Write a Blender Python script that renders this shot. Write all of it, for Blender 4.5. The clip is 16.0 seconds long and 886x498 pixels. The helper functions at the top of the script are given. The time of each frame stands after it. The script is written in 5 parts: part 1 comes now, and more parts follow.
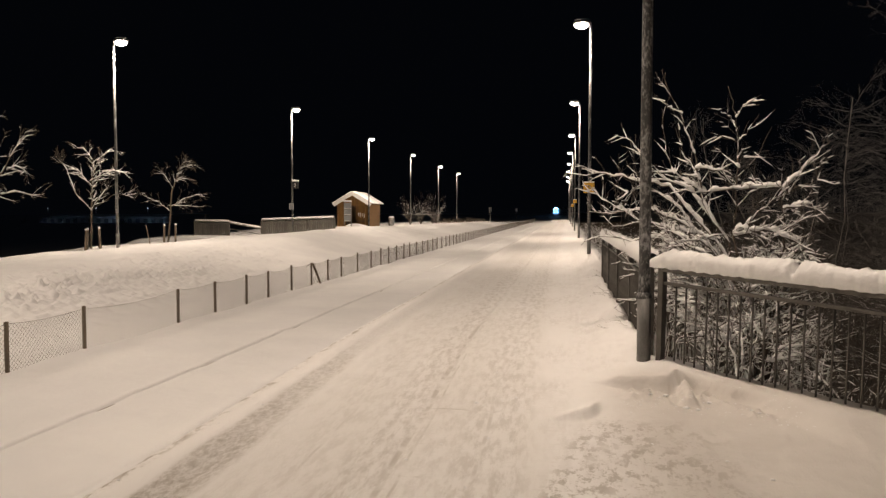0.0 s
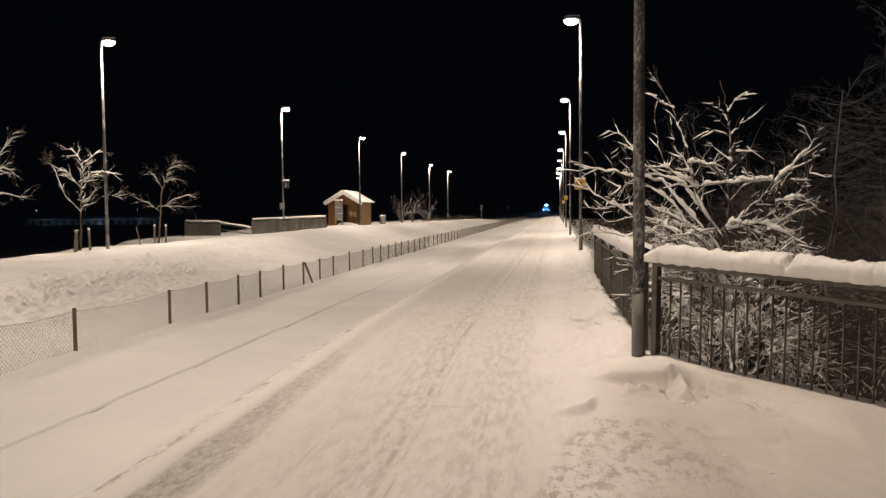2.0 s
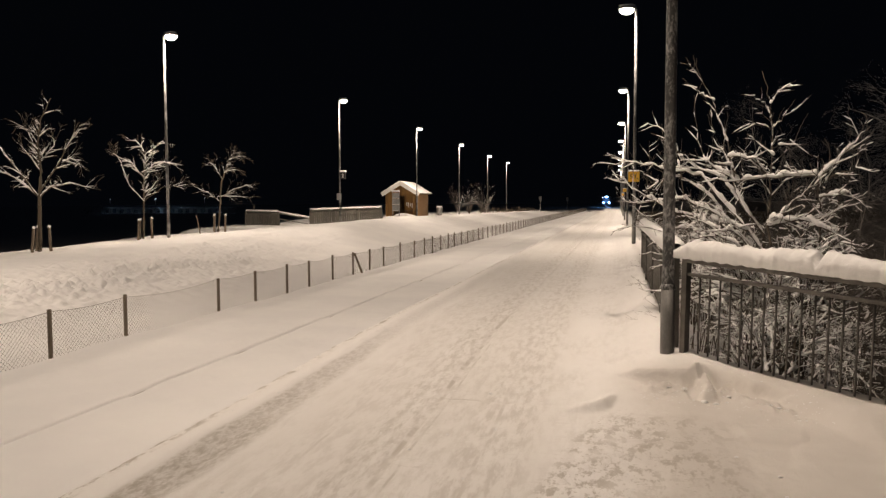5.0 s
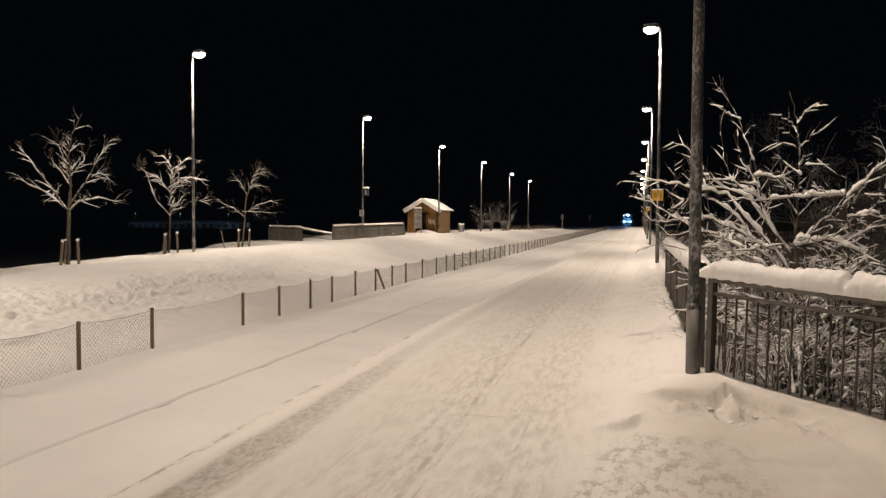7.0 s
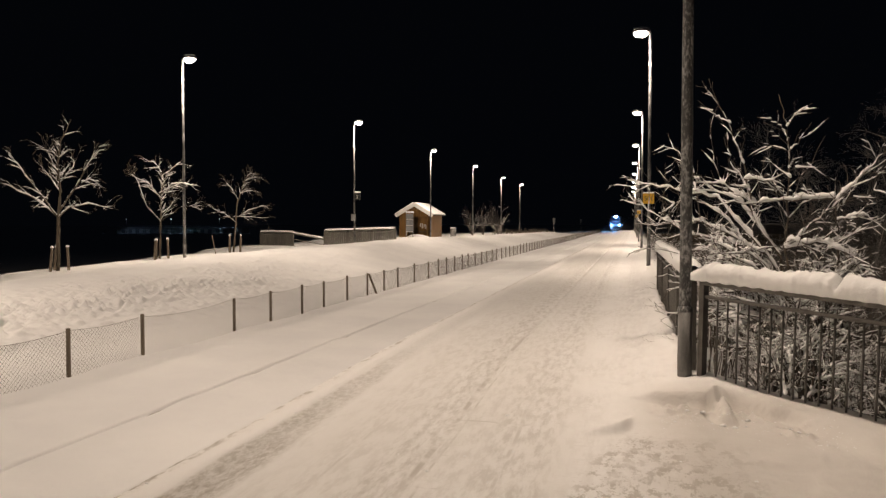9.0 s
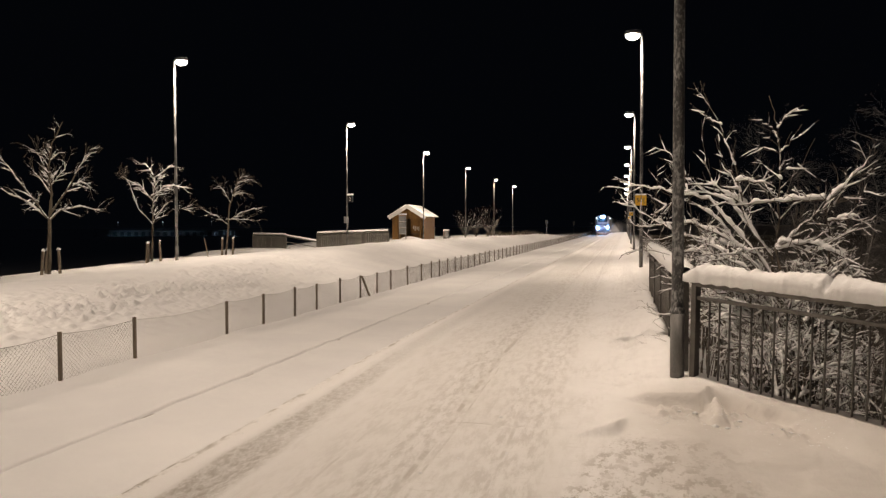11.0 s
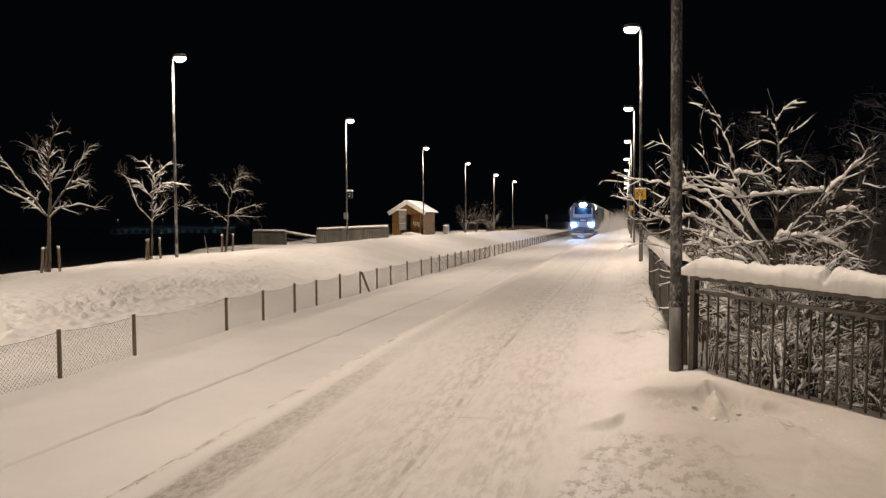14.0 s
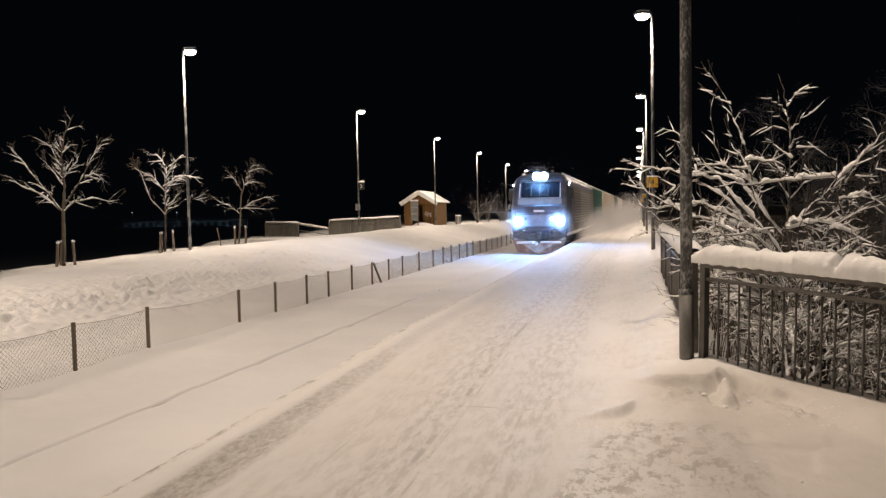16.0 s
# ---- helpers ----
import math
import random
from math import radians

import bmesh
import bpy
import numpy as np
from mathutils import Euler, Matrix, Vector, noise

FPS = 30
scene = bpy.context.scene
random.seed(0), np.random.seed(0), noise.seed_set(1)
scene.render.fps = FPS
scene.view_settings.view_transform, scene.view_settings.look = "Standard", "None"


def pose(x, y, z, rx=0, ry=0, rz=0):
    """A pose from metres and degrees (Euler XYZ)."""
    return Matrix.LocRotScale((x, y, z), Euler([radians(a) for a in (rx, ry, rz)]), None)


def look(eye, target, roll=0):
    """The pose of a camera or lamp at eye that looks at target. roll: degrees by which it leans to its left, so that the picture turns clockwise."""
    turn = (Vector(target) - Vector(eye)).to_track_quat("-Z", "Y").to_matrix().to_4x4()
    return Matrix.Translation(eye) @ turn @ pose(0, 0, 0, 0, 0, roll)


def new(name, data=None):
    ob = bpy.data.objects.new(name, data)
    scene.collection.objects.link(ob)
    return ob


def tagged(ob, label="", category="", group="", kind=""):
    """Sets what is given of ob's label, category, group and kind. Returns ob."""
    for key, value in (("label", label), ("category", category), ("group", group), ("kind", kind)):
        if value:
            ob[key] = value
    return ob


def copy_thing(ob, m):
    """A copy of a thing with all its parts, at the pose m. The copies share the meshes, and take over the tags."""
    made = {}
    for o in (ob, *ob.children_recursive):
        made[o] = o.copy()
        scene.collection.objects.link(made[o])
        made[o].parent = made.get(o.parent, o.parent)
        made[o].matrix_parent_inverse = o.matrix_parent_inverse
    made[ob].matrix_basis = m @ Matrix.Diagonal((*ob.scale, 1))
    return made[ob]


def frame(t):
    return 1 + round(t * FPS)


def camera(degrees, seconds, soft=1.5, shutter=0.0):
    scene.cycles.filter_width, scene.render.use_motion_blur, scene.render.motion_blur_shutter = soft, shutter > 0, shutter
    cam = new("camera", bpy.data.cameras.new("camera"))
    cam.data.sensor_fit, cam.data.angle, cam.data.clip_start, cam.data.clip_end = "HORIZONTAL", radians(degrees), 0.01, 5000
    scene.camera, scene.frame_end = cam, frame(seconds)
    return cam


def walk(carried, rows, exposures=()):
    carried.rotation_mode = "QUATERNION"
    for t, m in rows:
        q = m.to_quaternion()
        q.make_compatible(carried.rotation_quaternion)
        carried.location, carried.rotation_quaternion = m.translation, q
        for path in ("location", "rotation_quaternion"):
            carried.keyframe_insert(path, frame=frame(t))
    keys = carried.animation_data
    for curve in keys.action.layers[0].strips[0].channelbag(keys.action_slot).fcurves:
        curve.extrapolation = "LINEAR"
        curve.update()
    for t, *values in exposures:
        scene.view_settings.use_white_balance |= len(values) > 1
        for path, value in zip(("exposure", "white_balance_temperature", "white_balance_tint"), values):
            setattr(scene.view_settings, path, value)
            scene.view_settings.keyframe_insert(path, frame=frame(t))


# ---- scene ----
cam = camera(60.1, 16.0, 1.35)
PATH = [
    (0, (0.179, -0.08, 1.712), (-0.14, 1.892, 1.616), -0.0),
    (0.5, (0.17, -0.075, 1.703), (-0.154, 1.897, 1.61), -0.3),
    (1, (0.151, -0.082, 1.707), (-0.169, 1.89, 1.613), -0.6),
    (1.5, (0.159, -0.078, 1.705), (-0.15, 1.896, 1.612), -0.6),
    (2, (0.151, -0.044, 1.699), (-0.146, 1.931, 1.598), -0.6),
    (2.5, (0.232, -0.042, 1.71), (-0.049, 1.936, 1.606), -0.7),
    (3, (0.41, -0.003, 1.699), (0.136, 1.975, 1.593), -0.4),
    (3.5, (0.452, -0.002, 1.71), (0.161, 1.973, 1.595), -0.3),
    (4, (0.384, 0.016, 1.711), (0.063, 1.986, 1.58), -0.2),
    (4.5, (0.411, -0.002, 1.721), (0.048, 1.96, 1.591), -0.2),
    (5, (0.504, -0.005, 1.72), (0.054, 1.94, 1.597), -0.2),
    (5.2, (0.508, -0.012, 1.72), (0.019, 1.924, 1.608), -0.15),
    (7.5, (0.468, -0.061, 1.717), (-0.036, 1.872, 1.639), 0.3),
    (8, (0.474, -0.043, 1.717), (-0.027, 1.892, 1.639), 0.2),
    (8.5, (0.473, -0.034, 1.715), (-0.02, 1.903, 1.64), 0.1),
    (9, (0.475, -0.046, 1.724), (-0.009, 1.894, 1.656), 0.0),
    (11.5, (0.478, -0.053, 1.722), (0.015, 1.892, 1.66), -0.2),
    (12, (0.484, -0.045, 1.717), (0.023, 1.9, 1.655), -0.3),
    (12.5, (0.49, -0.051, 1.72), (0.028, 1.894, 1.656), -0.3),
    (13, (0.486, -0.053, 1.72), (0.024, 1.892, 1.653), -0.4),
    (13.5, (0.492, -0.048, 1.713), (0.028, 1.896, 1.645), -0.5),
    (14, (0.499, -0.035, 1.716), (0.032, 1.908, 1.642), -0.5),
    (14.5, (0.512, -0.03, 1.716), (0.04, 1.911, 1.637), -0.5),
    (15, (0.518, -0.033, 1.709), (0.037, 1.906, 1.626), -0.5),
    (15.5, (0.527, -0.025, 1.714), (0.036, 1.912, 1.621), -0.7),
    (16, (0.537, -0.032, 1.714), (0.038, 1.902, 1.615), -1.1),
]
walk(cam, [(t, look(eye, target, roll)) for t, eye, target, roll in PATH])

# ---- world and light ----
SNOW_WARM = (1.0, 0.80, 0.635)
world = bpy.data.worlds.new("night_sky")
scene.world = world
world.use_nodes = True
world.node_tree.nodes["Background"].inputs[0].default_value = (0.25, 0.32, 0.5, 1)
world.node_tree.nodes["Background"].inputs[1].default_value = 0.004
scene.view_settings.exposure = 0.0
LAMP_POWER = 3400
RAIL_Z = -0.55
TRACK_X = -4.3


# ---- materials ----
def nodes_of(name):
    m = bpy.data.materials.new(name)
    m.use_nodes = True
    nt = m.node_tree
    return m, nt, nt.nodes["Principled BSDF"]


def link_in(nt, value, socket):
    if isinstance(value, (int, float)):
        socket.default_value = value
    elif isinstance(value, tuple):
        socket.default_value = value if len(value) == 4 or len(socket.default_value) == 3 else (*value, 1)
    else:
        nt.links.new(value, socket)


def calc(nt, op, a, b=0.0, clamp=False):
    n = nt.nodes.new("ShaderNodeMath")
    n.operation, n.use_clamp = op, clamp
    link_in(nt, a, n.inputs[0])
    link_in(nt, b, n.inputs[1])
    return n.outputs[0]


def noise_of(nt, scale, detail=4.0, stretch=(1, 1, 1), rough=0.55):
    tc = nt.nodes.new("ShaderNodeTexCoord")
    mp = nt.nodes.new("ShaderNodeMapping")
    mp.inputs["Scale"].default_value = stretch
    nt.links.new(tc.outputs["Object"], mp.inputs["Vector"])
    n = nt.nodes.new("ShaderNodeTexNoise")
    n.inputs["Scale"].default_value, n.inputs["Detail"].default_value = scale, detail
    n.inputs["Roughness"].default_value = rough
    nt.links.new(mp.outputs[0], n.inputs["Vector"])
    return n.outputs["Fac"]


def ramp(nt, value, lo, hi, a=0.0, b=1.0):
    n = nt.nodes.new("ShaderNodeMapRange")
    n.interpolation_type = "SMOOTHSTEP"
    link_in(nt, value, n.inputs[0])
    for k, v in enumerate((lo, hi, a, b)):
        n.inputs[k + 1].default_value = v
    return n.outputs[0]


def blend(nt, fac, a, b):
    n = nt.nodes.new("ShaderNodeMix")
    n.data_type = "RGBA"
    link_in(nt, fac, n.inputs[0])
    link_in(nt, a, n.inputs[6])
    link_in(nt, b, n.inputs[7])
    return n.outputs[2]


def bump_of(nt, height, strength, distance, under=None):
    n = nt.nodes.new("ShaderNodeBump")
    n.inputs["Strength"].default_value, n.inputs["Distance"].default_value = strength, distance
    nt.links.new(height, n.inputs["Height"])
    if under:
        nt.links.new(under, n.inputs["Normal"])
    return n.outputs[0]


def surface(name, a, b, rough=0.6, metal=0.0, scale=6.0, fine=60.0, relief=0.3, depth=0.01, stretch=(1, 1, 1)):
    """A two-tone worn surface: broad patches, fine grain, fine relief."""
    m, nt, p = nodes_of(name)
    broad = noise_of(nt, scale, 5, stretch)
    grain = noise_of(nt, fine, 3, stretch)
    mix = calc(nt, "ADD", calc(nt, "MULTIPLY", broad, 0.7), calc(nt, "MULTIPLY", grain, 0.3))
    link_in(nt, blend(nt, ramp(nt, mix, 0.35, 0.65), (*a, 1), (*b, 1)), p.inputs["Base Color"])
    link_in(nt, ramp(nt, broad, 0.3, 0.7, rough - 0.08, rough + 0.08), p.inputs["Roughness"])
    p.inputs["Metallic"].default_value = metal
    link_in(nt, bump_of(nt, grain, relief, depth), p.inputs["Normal"])
    return m


def glow(name, colour, strength):
    m, nt, p = nodes_of(name)
    p.inputs["Base Color"].default_value = (0.8, 0.8, 0.8, 1)
    p.inputs["Emission Color"].default_value = (*colour, 1)
    p.inputs["Emission Strength"].default_value = strength
    return m


def fresh_snow(name, relief=0.5):
    m, nt, p = nodes_of(name)
    broad, mid, fine = noise_of(nt, 0.5, 4), noise_of(nt, 5.0, 4), noise_of(nt, 60.0, 5, (1, 1, 1), 0.65)
    link_in(nt, blend(nt, ramp(nt, broad, 0.3, 0.7), (0.84, 0.84, 0.84), (0.91, 0.91, 0.90)), p.inputs["Base Color"])
    p.inputs["Roughness"].default_value = 0.62
    p.inputs["Specular IOR Level"].default_value = 0.25
    n1 = bump_of(nt, mid, relief, 0.03)
    n2 = bump_of(nt, noise_of(nt, 24.0, 4, (1, 1, 1), 0.6), relief * 0.6, 0.010, n1)
    link_in(nt, bump_of(nt, fine, relief * 0.8, 0.005, n2), p.inputs["Normal"])
    return m


def dark_slope_ground():
    """Snow on the open ground; on the wooded slope its darkness is put into the colour as dark brown patches."""
    m = fresh_snow("ground_snow")
    nt = m.node_tree
    p = nt.nodes["Principled BSDF"]
    snow = p.inputs["Base Color"].links[0].from_socket
    tc = nt.nodes.new("ShaderNodeTexCoord")
    sep = nt.nodes.new("ShaderNodeSeparateXYZ")
    nt.links.new(tc.outputs["Object"], sep.inputs[0])
    wood = ramp(nt, calc(nt, "ADD", sep.outputs[0], calc(nt, "MULTIPLY", noise_of(nt, 0.8, 3), 1.2)), 2.6, 4.0)
    bare = ramp(nt, noise_of(nt, 3.0, 8, (1, 1, 1), 0.7), 0.34, 0.46)
    # dark brown tones that stand in for the slope's lack of light
    litter = blend(nt, noise_of(nt, 40.0, 5), (0.025, 0.020, 0.014), (0.10, 0.08, 0.055))
    nt.links.new(blend(nt, calc(nt, "MULTIPLY", wood, bare), snow, litter), p.inputs["Base Color"])
    return m


def packed_snow():
    """Ploughed and driven snow: dirt bands where wheels scraped it, gritty patches, ice."""
    m, nt, p = nodes_of("packed_snow")
    tc = nt.nodes.new("ShaderNodeTexCoord")
    sep = nt.nodes.new("ShaderNodeSeparateXYZ")
    nt.links.new(tc.outputs["Object"], sep.inputs[0])
    y = sep.outputs[1]
    x = calc(nt, "ADD", sep.outputs[0], ramp(nt, y, 3.5, 11.0, 0.02, 0.18))
    wob = calc(nt, "MULTIPLY", calc(nt, "SUBTRACT", noise_of(nt, 0.6, 3, (1, 0.5, 1)), 0.5), 0.3)
    xw = calc(nt, "ADD", x, wob)

    def band(c, w, soft):
        return ramp(nt, calc(nt, "ABSOLUTE", calc(nt, "SUBTRACT", xw, c)), w + soft, w)

    streak = ramp(nt, noise_of(nt, 9.0, 8, (1.5, 0.32, 1), 0.74), 0.42, 0.62)
    gritty = ramp(nt, noise_of(nt, 9.0, 6, (1, 0.5, 1), 0.7), 0.46, 0.64)
    patch = ramp(nt, noise_of(nt, 1.3, 5, (1, 0.4, 1)), 0.40, 0.62)
    across = ramp(nt, noise_of(nt, 11.0, 7, (0.55, 2.0, 1), 0.7), 0.52, 0.66)
    dirt = calc(nt, "MULTIPLY", calc(nt, "MULTIPLY", band(-2.25, 0.10, 0.13), calc(nt, "MULTIPLY", ramp(nt, y, 11.0, 5.0, 0.22, 1.0), ramp(nt, noise_of(nt, 0.8, 4), 0.25, 0.6, 0.45, 1.0))), calc(nt, "ADD", calc(nt, "MULTIPLY", ramp(nt, noise_of(nt, 24.0, 9, (1, 0.35, 1), 0.8), 0.38, 0.62), 0.58), 0.22))
    for c, w, s, k in ((-1.10, 0.10, 0.26, 0.40), (-0.32, 0.14, 0.30, 0.34), (-1.55, 0.1, 0.25, 0.20), (-0.72, 0.05, 0.2, 0.22)):
        dirt = calc(nt, "MAXIMUM", dirt, calc(nt, "MULTIPLY", band(c, w, s), calc(nt, "MULTIPLY", streak, k)))
    dirt = calc(nt, "MAXIMUM", dirt, calc(nt, "MULTIPLY", band(-0.7, 1.2, 0.7), calc(nt, "MULTIPLY", calc(nt, "MULTIPLY", patch, streak), 0.20)))
    dirt = calc(nt, "MAXIMUM", dirt, calc(nt, "MULTIPLY", band(-0.55, 0.65, 0.45), calc(nt, "MULTIPLY", calc(nt, "MULTIPLY", across, patch), 0.26)))
    # ruts, and a seam across the platform
    xs = calc(nt, "ADD", x, calc(nt, "MULTIPLY", calc(nt, "SUBTRACT", noise_of(nt, 0.5, 2), 0.5), 0.10))
    broken = ramp(nt, noise_of(nt, 2.2, 5), 0.38, 0.58)
    for c, w, k, far in ((-0.95, 0.036, 0.58, 15.0), (-0.38, 0.024, 0.36, 11.0), (-0.86, 0.016, 0.40, 12.0), (-1.55, 0.018, 0.30, 9.0)):
        line = calc(nt, "MULTIPLY", ramp(nt, calc(nt, "ABSOLUTE", calc(nt, "SUBTRACT", xs, c)), w, w * 0.3), calc(nt, "MULTIPLY", broken, k))
        dirt = calc(nt, "MAXIMUM", dirt, calc(nt, "MULTIPLY", line, ramp(nt, y, far, far - 5.0)))
    seam = ramp(nt, calc(nt, "ABSOLUTE", calc(nt, "SUBTRACT", calc(nt, "ADD", y, calc(nt, "MULTIPLY", x, 0.05)), 6.42)), 0.035, 0.008)
    seam = calc(nt, "MULTIPLY", seam, calc(nt, "MULTIPLY", ramp(nt, x, -1.25, -1.05), ramp(nt, x, -0.05, -0.25)))
    dirt = calc(nt, "MAXIMUM", dirt, calc(nt, "MULTIPLY", calc(nt, "MULTIPLY", seam, broken), 0.5))
    dirt = calc(nt, "MULTIPLY", dirt, ramp(nt, xs, -2.38, -2.33))
    # trodden corner beside the heap of snow
    slant = calc(nt, "SUBTRACT", xw, calc(nt, "MULTIPLY", calc(nt, "SUBTRACT", y, 5.0), 0.2))
    near = calc(nt, "MULTIPLY", ramp(nt, y, 6.6, 6.0), calc(nt, "MULTIPLY", ramp(nt, slant, 0.08, 0.25), ramp(nt, xw, 1.6, 0.9)))
    crust = calc(nt, "MULTIPLY", ramp(nt, noise_of(nt, 8.0, 9, (1.2, 0.6, 1), 0.72), 0.49, 0.57), ramp(nt, noise_of(nt, 1.7, 4), 0.36, 0.56, 0.25, 1.0))
    cracks = ramp(nt, noise_of(nt, 24.0, 5, (1.1, 0.8, 1), 0.6), 0.57, 0.64)
    clods = calc(nt, "MAXIMUM", crust, calc(nt, "MULTIPLY", cracks, 0.6))
    dirt = calc(nt, "MAXIMUM", dirt, calc(nt, "MULTIPLY", near, calc(nt, "MULTIPLY", clods, 0.62)))
    edge = calc(nt, "MULTIPLY", ramp(nt, calc(nt, "ABSOLUTE", calc(nt, "ADD", x, 2.62)), 0.10, 0.02), gritty)
    dirt = calc(nt, "MAXIMUM", dirt, calc(nt, "MULTIPLY", edge, 0.85), True)
    worn = calc(nt, "MULTIPLY", calc(nt, "MULTIPLY", band(-1.0, 0.90, 0.35), ramp(nt, x, -2.34, -2.22)), ramp(nt, noise_of(nt, 1.1, 5, (1.4, 0.3, 1), 0.6), 0.25, 0.6))
    driven = ramp(nt, xs, -2.34, -2.26, 0.2, 1.0)
    clean = blend(nt, worn, blend(nt, driven, (0.93, 0.92, 0.90, 1), (0.90, 0.89, 0.875, 1)), (0.85, 0.835, 0.81))
    # base tone is darker towards the near right corner
    corner = calc(nt, "MULTIPLY", ramp(nt, calc(nt, "ADD", y, calc(nt, "MULTIPLY", wob, 2.0)), 8.2, 7.2), ramp(nt, xw, 0.3, 1.0))
    corner_tone = blend(nt, noise_of(nt, 3.0, 6), (0.64, 0.61, 0.57), (0.76, 0.735, 0.70))
    clean = blend(nt, corner, clean, corner_tone)
    link_in(nt, blend(nt, dirt, clean, (0.36, 0.32, 0.26, 1)), p.inputs["Base Color"])
    link_in(nt, ramp(nt, dirt, 0.0, 1.0, 0.6, 0.42), p.inputs["Roughness"])
    p.inputs["Specular IOR Level"].default_value = 0.3
    tread = bump_of(nt, calc(nt, "MULTIPLY", noise_of(nt, 14.0, 4, (0.5, 1.8, 1), 0.6), driven), 0.35, 0.010)
    n1 = bump_of(nt, calc(nt, "MULTIPLY", noise_of(nt, 7.0, 6, (1, 0.35, 1), 0.66), driven), 0.18, 0.02, tread)
    n2 = bump_of(nt, gritty, 0.22, 0.010, n1)
    n3 = bump_of(nt, noise_of(nt, 30.0, 7, (1, 0.8, 1), 0.72), 0.4, 0.012, n2)
    n4 = bump_of(nt, calc(nt, "SUBTRACT", 1.0, dirt), 0.5, 0.012, n3)
    link_in(nt, bump_of(nt, noise_of(nt, 110.0, 3), 0.4, 0.005, n4), p.inputs["Normal"])
    return m


def frosted_steel():
    """Dark galvanised steel with flecks of frost."""
    m, nt, p = nodes_of("frosted_steel")
    broad, fleck = noise_of(nt, 6.0, 4, (1, 1, 0.4)), noise_of(nt, 42.0, 4, (1, 1, 0.5), 0.6)
    amount = ramp(nt, calc(nt, "ADD", calc(nt, "MULTIPLY", broad, 0.5), calc(nt, "MULTIPLY", fleck, 0.6)), 0.52, 0.70)
    link_in(nt, blend(nt, amount, (0.06, 0.06, 0.06), (0.40, 0.40, 0.40)), p.inputs["Base Color"])
    link_in(nt, ramp(nt, amount, 0.0, 1.0, 0.5, 0.85), p.inputs["Roughness"])
    p.inputs["Metallic"].default_value = 0.2
    link_in(nt, bump_of(nt, fleck, 0.4, 0.004), p.inputs["Normal"])
    return m


SNOW = fresh_snow("fresh_snow")
CAP = fresh_snow("snow_cap", 0.6)
GROUND = dark_slope_ground()
PACKED = packed_snow()
STEEL = surface("galvanised_steel", (0.20, 0.20, 0.20), (0.34, 0.34, 0.33), 0.5, 0.6, 5, 45, 0.25, 0.003)
FROSTED = frosted_steel()
MAST = surface("mast_steel", (0.13, 0.127, 0.12), (0.21, 0.205, 0.195), 0.55, 0.3, 7, 50, 0.3, 0.003, (1, 1, 0.4))
RAILING = surface("railing_steel", (0.085, 0.078, 0.07), (0.145, 0.135, 0.12), 0.5, 0.4, 8, 60, 0.25, 0.003)
HOUSING = surface("lamp_housing", (0.25, 0.25, 0.26), (0.35, 0.35, 0.36), 0.45, 0.3)
WIRE = surface("fence_wire", (0.16, 0.15, 0.14), (0.24, 0.23, 0.21), 0.5, 0.5)
STAKE = surface("weathered_wood", (0.09, 0.07, 0.05), (0.18, 0.145, 0.105), 0.8, 0, 4, 40, 0.5, 0.006, (1, 1, 0.15))
BARK = surface("dark_bark", (0.045, 0.036, 0.027), (0.13, 0.105, 0.08), 0.85, 0, 12, 60, 0.6, 0.006)
TWIGS = surface("frosty_twigs", (0.06, 0.056, 0.05), (0.27, 0.255, 0.24), 0.85, 0, 3, 30, 0.4, 0.004)
OCHRE = surface("ochre_boards", (0.19, 0.095, 0.021), (0.28, 0.147, 0.035), 0.65, 0, 3, 40, 0.3, 0.004, (1, 1, 0.1))
WHITE = surface("white_paint", (0.72, 0.71, 0.68), (0.82, 0.81, 0.78), 0.5, 0, 4, 50, 0.2, 0.002)
TRUNK = surface("brown_bark", (0.05, 0.04, 0.027), (0.13, 0.105, 0.075), 0.85, 0, 9, 50, 0.6, 0.008, (1, 1, 0.4))
GREYWOOD = surface("grey_boards", (0.075, 0.07, 0.06), (0.15, 0.14, 0.12), 0.8, 0, 4, 40, 0.4, 0.004, (1, 1, 0.15))
SHADEWALL = surface("shaded_interior", (0.12, 0.08, 0.04), (0.18, 0.12, 0.06), 0.8)
YELLOW = surface("yellow_sign", (0.75, 0.42, 0.02), (0.85, 0.50, 0.03), 0.4, 0, 3, 50, 0.1, 0.001)
BLACK = surface("black_paint", (0.012, 0.012, 0.012), (0.03, 0.03, 0.03), 0.5)
RUST = surface("rusty_rail", (0.12, 0.07, 0.04), (0.20, 0.12, 0.07), 0.6, 0.5)
LENS = glow("lamp_lens", (1.0, 0.88, 0.72), 30.0)


# ---- mesh helpers ----
def mesh_ob(name, verts, faces, material, smooth=False):
    me = bpy.data.meshes.new(name)
    me.from_pydata(verts, [], faces)
    me.materials.append(material)
    if smooth:
        me.polygons.foreach_set("use_smooth", [True] * len(me.polygons))
    me.update()
    return new(name, me)


def part(name, bm, material, parent=None, label="", smooth=False):
    me = bpy.data.meshes.new(name)
    bmesh.ops.recalc_face_normals(bm, faces=bm.faces)
    bm.to_mesh(me)
    bm.free()
    me.materials.append(material)
    if smooth:
        me.polygons.foreach_set("use_smooth", [True] * len(me.polygons))
    ob = new(name, me)
    ob.parent = parent
    return tagged(ob, label)


def raw(name, verts, faces, material, parent=None, label="", smooth=True):
    ob = mesh_ob(name, verts, faces, material, smooth)
    ob.parent = parent
    return tagged(ob, label)


def thing(name, m, label, category, group="", kind=""):
    ob = new(name)
    ob.matrix_basis = m
    return tagged(ob, label, category, group, kind)


